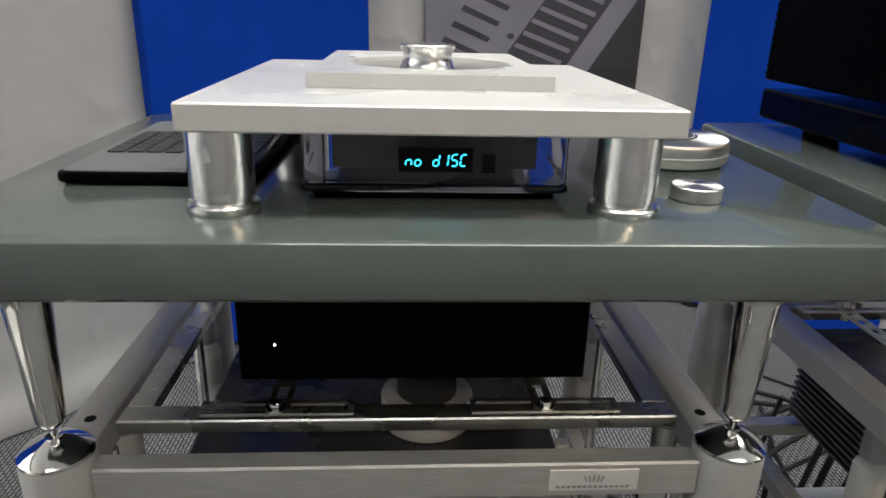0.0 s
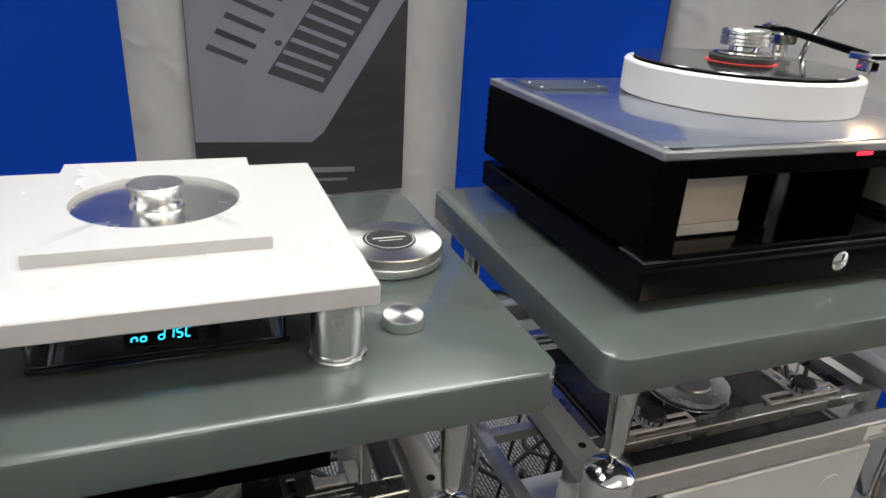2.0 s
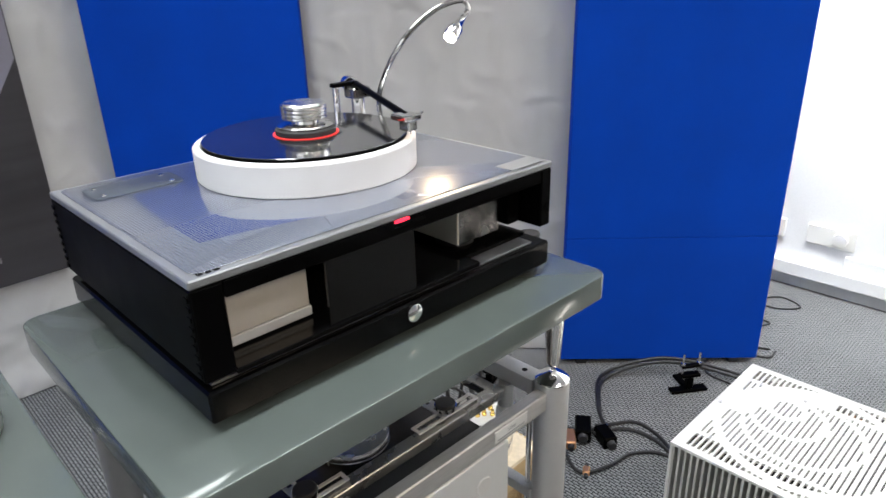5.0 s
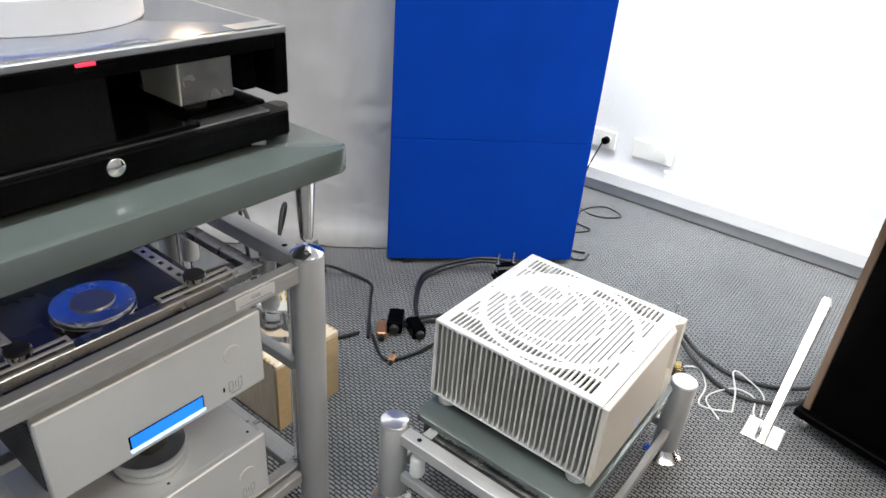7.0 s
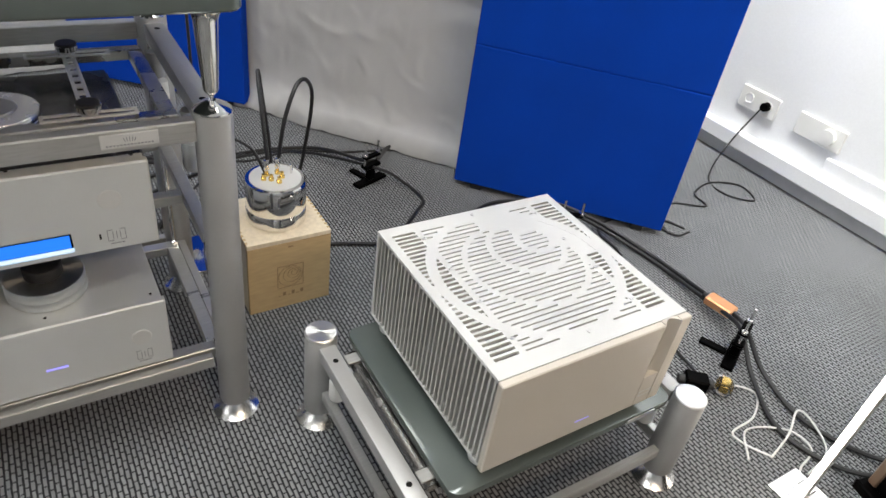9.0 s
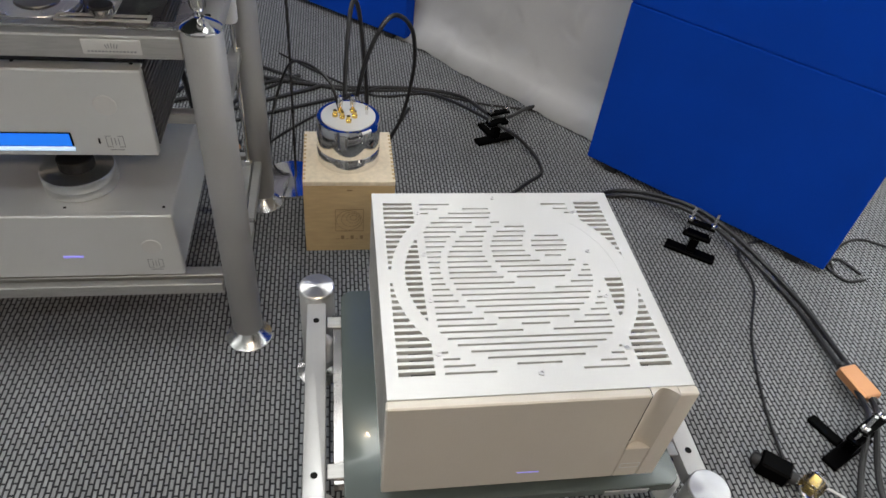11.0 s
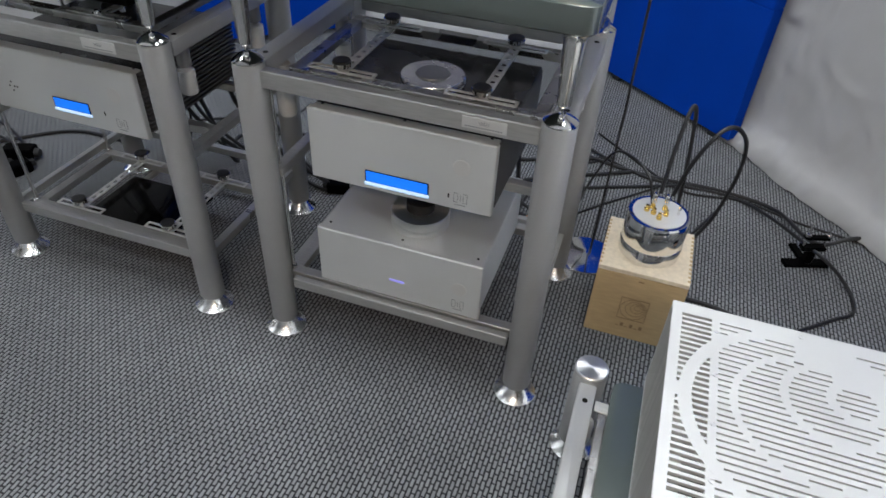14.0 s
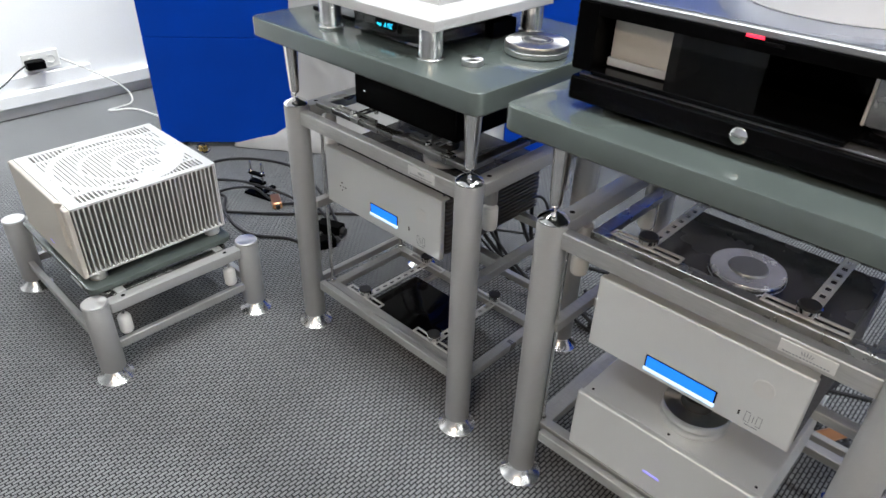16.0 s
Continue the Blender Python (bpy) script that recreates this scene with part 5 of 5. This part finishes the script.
cable([(2.52, 0.76, G), (2.43, 0.75, G), (2.38, 0.70, G), (2.37, 0.59, G), (2.28, 0.42, G), (2.22, 0.24, G), (2.19, 0.10, 0.02)], 0.0035, CABLE, "thin black cable winding over the carpet")
cable([(2.62, 0.62, G), (2.66, 0.70, G), (2.78, 0.76, G), (2.90, 0.70, G), (2.93, 0.78, G), (3.06, 0.82, G), (3.17, 0.76, G), (3.13, 0.66, G), (3.05, 0.74, G), (3.10, 0.86, G), (3.26, 0.93, 0.10), (3.335, 0.90, 0.27)], 0.0035, CABLE, "thin grey cable looping from a wall socket")
cable([(2.70, 0.60, G), (2.64, 0.60, G), (2.62, 0.66, G), (2.67, 0.68, G), (2.70, 0.62, G)], 0.004)
# coils behind the second low stand
cable([(-0.66, 0.80, 0.02), (-0.92, 0.89, G), (-1.07, 0.80, 0.07), (-1.30, 0.78, G), (-1.42, 0.62, G), (-1.25, 0.45, G), (-0.90, 0.36, 0.30)], 0.006)
cable([(-0.62, 0.86, 0.02), (-0.90, 0.99, G), (-1.20, 1.06, G), (-1.42, 0.96, G), (-1.48, 0.80, G), (-1.30, 0.58, G), (-0.95, 0.40, 0.08)], 0.006)
cable([(-0.60, 0.70, 0.02), (-0.72, 0.70, G), (-0.86, 0.61, G), (-1.05, 0.63, G), (-1.18, 0.70, G), (-1.22, 0.60, G), (-1.0, 0.42, G)], 0.006)
cable([(-0.60, 0.84, 0.02), (-0.84, 0.90, 0.03), (-0.98, 0.82, 0.02), (-1.07, 0.77, 0.07), (-1.22, 0.70, G), (-1.10, 0.55, G)], 0.0055)
cable([(-0.30, 1.02, 0.02), (-0.48, 1.05, G), (-0.66, 1.02, G), (-0.90, 0.78, G), (-1.1, 0.60, G)], 0.006)
cable([(-2.605, 0.66, 0.26), (-2.56, 0.78, 0.18), (-2.50, 0.90, 0.08), (-2.44, 0.90, G), (-2.40, 0.76, G), (-2.34, 0.86, G), (-2.20, 0.90, G), (-1.9, 0.95, G)], 0.0045, PALE_CABLE, "white mains lead hanging to the carpet")
cable([(-2.605, 0.54, 0.27), (-2.59, 0.46, 0.24), (-2.57, 0.30, 0.165), (-2.56, 0.0, 0.164), (-2.56, -0.5, 0.164)], 0.004)

# leads that hang behind the racks
rnd = random.Random(5)
for k in range(9):
    x = rnd.uniform(-0.18, 0.20)
    xe = x + rnd.uniform(-0.1, 0.30)
    cable([(x, 0.915, rnd.uniform(0.45, 0.55)), (x + 0.01, 0.985, 0.42), (x + 0.03, 1.02 + rnd.uniform(0, 0.05), 0.20), (xe, 1.05 + rnd.uniform(0, 0.1), G + 0.006 * (k % 3)), (xe + rnd.uniform(-0.2, 0.25), 1.15 + rnd.uniform(0, 0.25), G + 0.006 * (k % 2)), (xe + rnd.uniform(-0.3, 0.4), 1.35 + rnd.uniform(0, 0.3), G)], rnd.choice((0.004, 0.0055, 0.0065)), CABLE, "black lead hanging behind a rack to the carpet")
for k in range(8):
    x = rnd.uniform(0.64, 0.98)
    xe = x + rnd.uniform(-0.15, 0.25)
    cable([(x, 0.925, rnd.choice((0.22, 0.26, 0.48, 0.52))), (x + 0.01, 0.99, 0.24), (x + 0.02, 1.02, 0.12), (xe, 1.06 + rnd.uniform(0, 0.1), G + 0.006 * (k % 3)), (xe + rnd.uniform(-0.25, 0.2), 1.22 + rnd.uniform(0, 0.2), G + 0.005 * (k % 2)), (xe + rnd.uniform(-0.1, 0.5), 1.45 + rnd.uniform(0, 0.2), G)], rnd.choice((0.004, 0.0055, 0.0065)), CABLE, "black lead hanging behind a rack to the carpet")
cable([(0.20, 1.10, G), (0.36, 1.05, G), (0.44, 1.12, G), (0.52, 1.06, 0.02), (0.60, 1.12, G), (0.72, 1.10, G)], 0.006)
cable([(0.22, 1.22, G), (0.38, 1.16, 0.02), (0.46, 1.24, G), (0.58, 1.20, G), (0.70, 1.28, G)], 0.006)

# leads of the chrome canister
for pts in ([(1.334, 0.884, 0.372), (1.340, 0.93, 0.46), (1.350, 0.985, 0.53), (1.362, 1.022, 0.538), (1.376, 1.045, 0.47), (1.392, 1.04, 0.30), (1.40, 1.05, 0.10), (1.45, 1.2, 0.012), (1.55, 1.42, 0.012)],
            [(1.362, 0.886, 0.372), (1.385, 0.905, 0.46), (1.425, 0.935, 0.53), (1.462, 0.965, 0.53), (1.500, 1.02, 0.46), (1.512, 1.08, 0.32), (1.48, 1.09, 0.16), (1.40, 1.10, 0.03), (1.30, 1.2, 0.012)]):
    cable(pts, 0.0052, CABLE, "black signal lead looping up from gold plugs")
cable([(1.322, 0.868, 0.347), (1.30, 0.90, 0.40), (1.25, 0.96, 0.41), (1.20, 1.04, 0.36), (1.15, 1.10, 0.20), (1.12, 1.2, G)], 0.0035, CABLE, "thin black lead leaving a plug")


def plug_box(x, y, z, turn, size, mat, name, label, category, tilt=0):
    t = thing(name, label, category, "", pose(x, y, FLOOR + z, tilt, 0, turn))
    a, b, c = size
    part("body", bm_box(-a / 2, a / 2, -b / 2, b / 2, 0, c, 0.004), mat, t)
    part("collar", bm_lathe([(0.0, 0.0), (c * 0.36, 0.0), (c * 0.30, 0.014), (0.0, 0.015)], 14), RUBBER, t, "", pose(a / 2, 0, c / 2, 0, 90, 0))
    part("collar", bm_lathe([(0.0, 0.0), (c * 0.36, 0.0), (c * 0.30, 0.014), (0.0, 0.015)], 14), RUBBER, t, "", pose(-a / 2, 0, c / 2, 0, -90, 0))
    return t


plug_box(1.795, 0.845, 0.0, 35, (0.085, 0.05, 0.045), BLACK_SATIN, "mains_connector", "black mains connector block lying on carpet", "connector")
plug_box(1.815, 0.775, 0.0, 60, (0.075, 0.045, 0.04), BLACK_SATIN, "mains_connector", "black mains connector block lying on carpet", "connector")
plug_box(1.735, 0.850, 0.0, 40, (0.07, 0.032, 0.03), COPPER, "cable_splitter", "copper-coloured cable splitter on a black lead", "splitter")
plug_box(1.655, 0.735, 0.0, 30, (0.032, 0.02, 0.018), COPPER, "cable_splitter", "small copper-coloured sleeve on a black lead", "splitter")
plug_box(2.435, 0.255, 0.030, 100, (0.085, 0.045, 0.026), COPPER, "cable_splitter", "copper-coloured cable splitter on a black lead", "splitter")
plug_box(-0.985, 0.82, 0.0, -25, (0.085, 0.036, 0.028), COPPER, "cable_splitter", "copper-coloured cable splitter on a black lead", "splitter")
plug_box(-0.66, 0.84, 0.0, 20, (0.10, 0.05, 0.045), BLACK_SATIN, "mains_connector", "black mains connector block lying on carpet", "connector")
plug_box(-0.60, 0.76, 0.0, 70, (0.09, 0.045, 0.04), BLACK_SATIN, "mains_connector", "black mains connector block lying on carpet", "connector")
plug_box(0.42, 1.08, 0.0, 15, (0.14, 0.05, 0.04), BLACK_SATIN, "mains_connector", "black mains connector block lying on carpet", "connector")
plug_box(0.56, 1.14, 0.0, 80, (0.12, 0.05, 0.04), BLACK_SATIN, "mains_connector", "black mains connector block lying on carpet", "connector")
plug_box(1.02, 1.02, 0.10, 60, (0.09, 0.03, 0.028), COPPER, "cable_splitter", "copper-coloured splitter hanging behind a rack", "splitter", 40)
plug_box(2.155, 0.087, 0.0, -40, (0.06, 0.042, 0.038), BLACK_SATIN, "mains_connector", "black plug on a thin lead on carpet", "connector")


def clear_plug(x, y, turn):
    t = thing("clear_plug", "clear plastic mains plug with a yellow core", "plug", "", pose(x, y, FLOOR, 0, 0, turn))
    part("shell", bm_lathe([(0.0, -0.03), (0.017, -0.028), (0.022, -0.015), (0.022, 0.016), (0.016, 0.026), (0.0, 0.028)], 20), ACRYLIC, t, "", pose(0, 0, 0.0225, 0, 90, 0))
    part("core", bm_box(-0.014, 0.014, -0.010, 0.010, 0.012, 0.032, 0.002), GOLD, t)


clear_plug(2.215, 0.045, 30)
clear_plug(-1.62, 0.86, 10)
for pts in ([(2.235, 0.055, 0.022), (2.29, 0.0, G), (2.22, -0.05, G), (2.13, -0.06, G), (2.13, -0.10, G), (2.16, -0.15, G)],
            [(2.16, -0.15, G), (2.24, -0.13, 0.03), (2.30, -0.10, 0.05), (2.33, -0.13, 0.03), (2.30, -0.20, G), (2.2, -0.22, G)],
            [(2.10, -0.13, G), (2.17, -0.07, G), (2.26, -0.12, 0.02), (2.27, -0.18, G), (2.20, -0.20, G), (2.16, -0.22, 0.01)]):
    cable(pts, 0.0026, PALE_CABLE, "thin white lamp flex on the carpet")


def led_bar():
    t = thing("led_bar_lamp", "upright white LED light bar on a square foot", "lamp", "", pose(0, 0, FLOOR))
    part("foot", bm_box(2.085, 2.185, -0.295, -0.195, 0, 0.006, 0.001), CHROME, t, "square polished foot")
    d = Vector((2.045, -0.266, 0.505)) - Vector((2.128, -0.246, 0.0065))
    m = Matrix.Translation((2.128, -0.246, 0.0065)) @ d.to_track_quat("Z", "Y").to_matrix().to_4x4()
    part("back_profile", bm_box(0.0065, 0.012, -0.016, 0.016, 0, d.length, 0.001), SATIN, t, "aluminium back profile", m)
    part("diffuser", bm_box(-0.006, 0.006, -0.015, 0.015, 0.001, d.length, 0.002), TUBE_LIGHT, t, "glowing white diffuser", m)
    part("bracket", bm_box(2.118, 2.150, -0.262, -0.230, 0.0063, 0.03, 0.002), CHROME, t)


led_bar()


def loudspeaker():
    t = thing("loudspeaker", "tall black loudspeaker with brown wooden edge", "speaker", "", pose(2.235, -0.305, FLOOR, 0, 0, -14))
    part("side_panel", bm_box(0, 0.020, -0.46, -0.021, 0.07, 1.15, 0.003), BLACK_SATIN, t, "black side panel")
    part("edge_strip", bm_box(0.0, 0.034, -0.0205, 0.0, 0.07, 1.15, 0.003), WALNUT, t, "brown wooden edge")
    part("cabinet", bm_box(0.0205, 0.36, -0.46, -0.021, 0.07, 1.15, 0.004), BLACK_SATIN, t)
    part("base_plate", bm_box(-0.02, 0.38, -0.49, 0.01, 0.042, 0.0695, 0.004), BLACK_SATIN, t)
    for fx, fy in ((0.01, -0.02), (0.35, -0.02), (0.01, -0.46), (0.35, -0.46)):
        part("spike_foot", bm_lathe([(0.0, 0.0), (0.012, 0.0), (0.016, 0.008), (0.016, 0.030), (0.008, 0.0418), (0.0, 0.0418)], 20, fx, fy), CHROME, t, "chrome foot")
    for z in (0.20, 0.24):
        part("terminal", bm_lathe([(0.0, 0.0), (0.010, 0.0), (0.010, 0.018), (0.006, 0.024), (0.0, 0.025)], 14), SILVER, t, "binding post", pose(0.10, 0.0, z, -90, 0, 0))


loudspeaker()


def wall_socket(x, y, z, facing, width, kind):
    t = thing("wall_socket", "white double wall socket plate" if kind == "double" else "white wall plate with a round dial", "socket", "wall sockets", pose(x, y, z, 0, 0, facing))
    part("plate", bm_box(-width / 2, width / 2, -0.010, 0, -0.043, 0.043, 0.003), WHITE_PL, t)
    if kind == "double":
        for sx in (-width / 4, width / 4):
            part("outlet", bm_lathe([(0.0, 0.0), (0.021, 0.0), (0.021, 0.003), (0.018, 0.003), (0.017, 0.0008), (0.0, 0.0008)], 24), WHITE_PL, t, "", pose(sx, -0.0102, 0, 90, 0, 0))
        if facing > 0:
            part("adapter", bm_box(-width / 2 + 0.004, 0.004, -0.058, -0.0138, -0.030, 0.012, 0.004), BLACK_SATIN, t, "black mains adapter")
            return t
        part("plug", bm_lathe([(0.0, 0.0), (0.018, 0.0), (0.017, 0.022), (0.0, 0.024)], 18), BLACK_SATIN, t, "black plug", pose(width / 4, -0.0138, 0, 90, 0, 0))
    else:
        part("dial", bm_lathe([(0.0, 0.0), (0.030, 0.0), (0.028, 0.014), (0.0, 0.016)], 28), WHITE_PL, t, "round white dial", pose(width / 5, -0.0102, 0, 90, 0, 0))
    return t


wall_socket(XR - 0.001, 0.93, 0.270, -90, 0.175, "double")
wall_socket(XR - 0.001, 0.655, 0.272, -90, 0.195, "dial")
wall_socket(-2.619, 0.575, 0.265, 90, 0.17, "double")
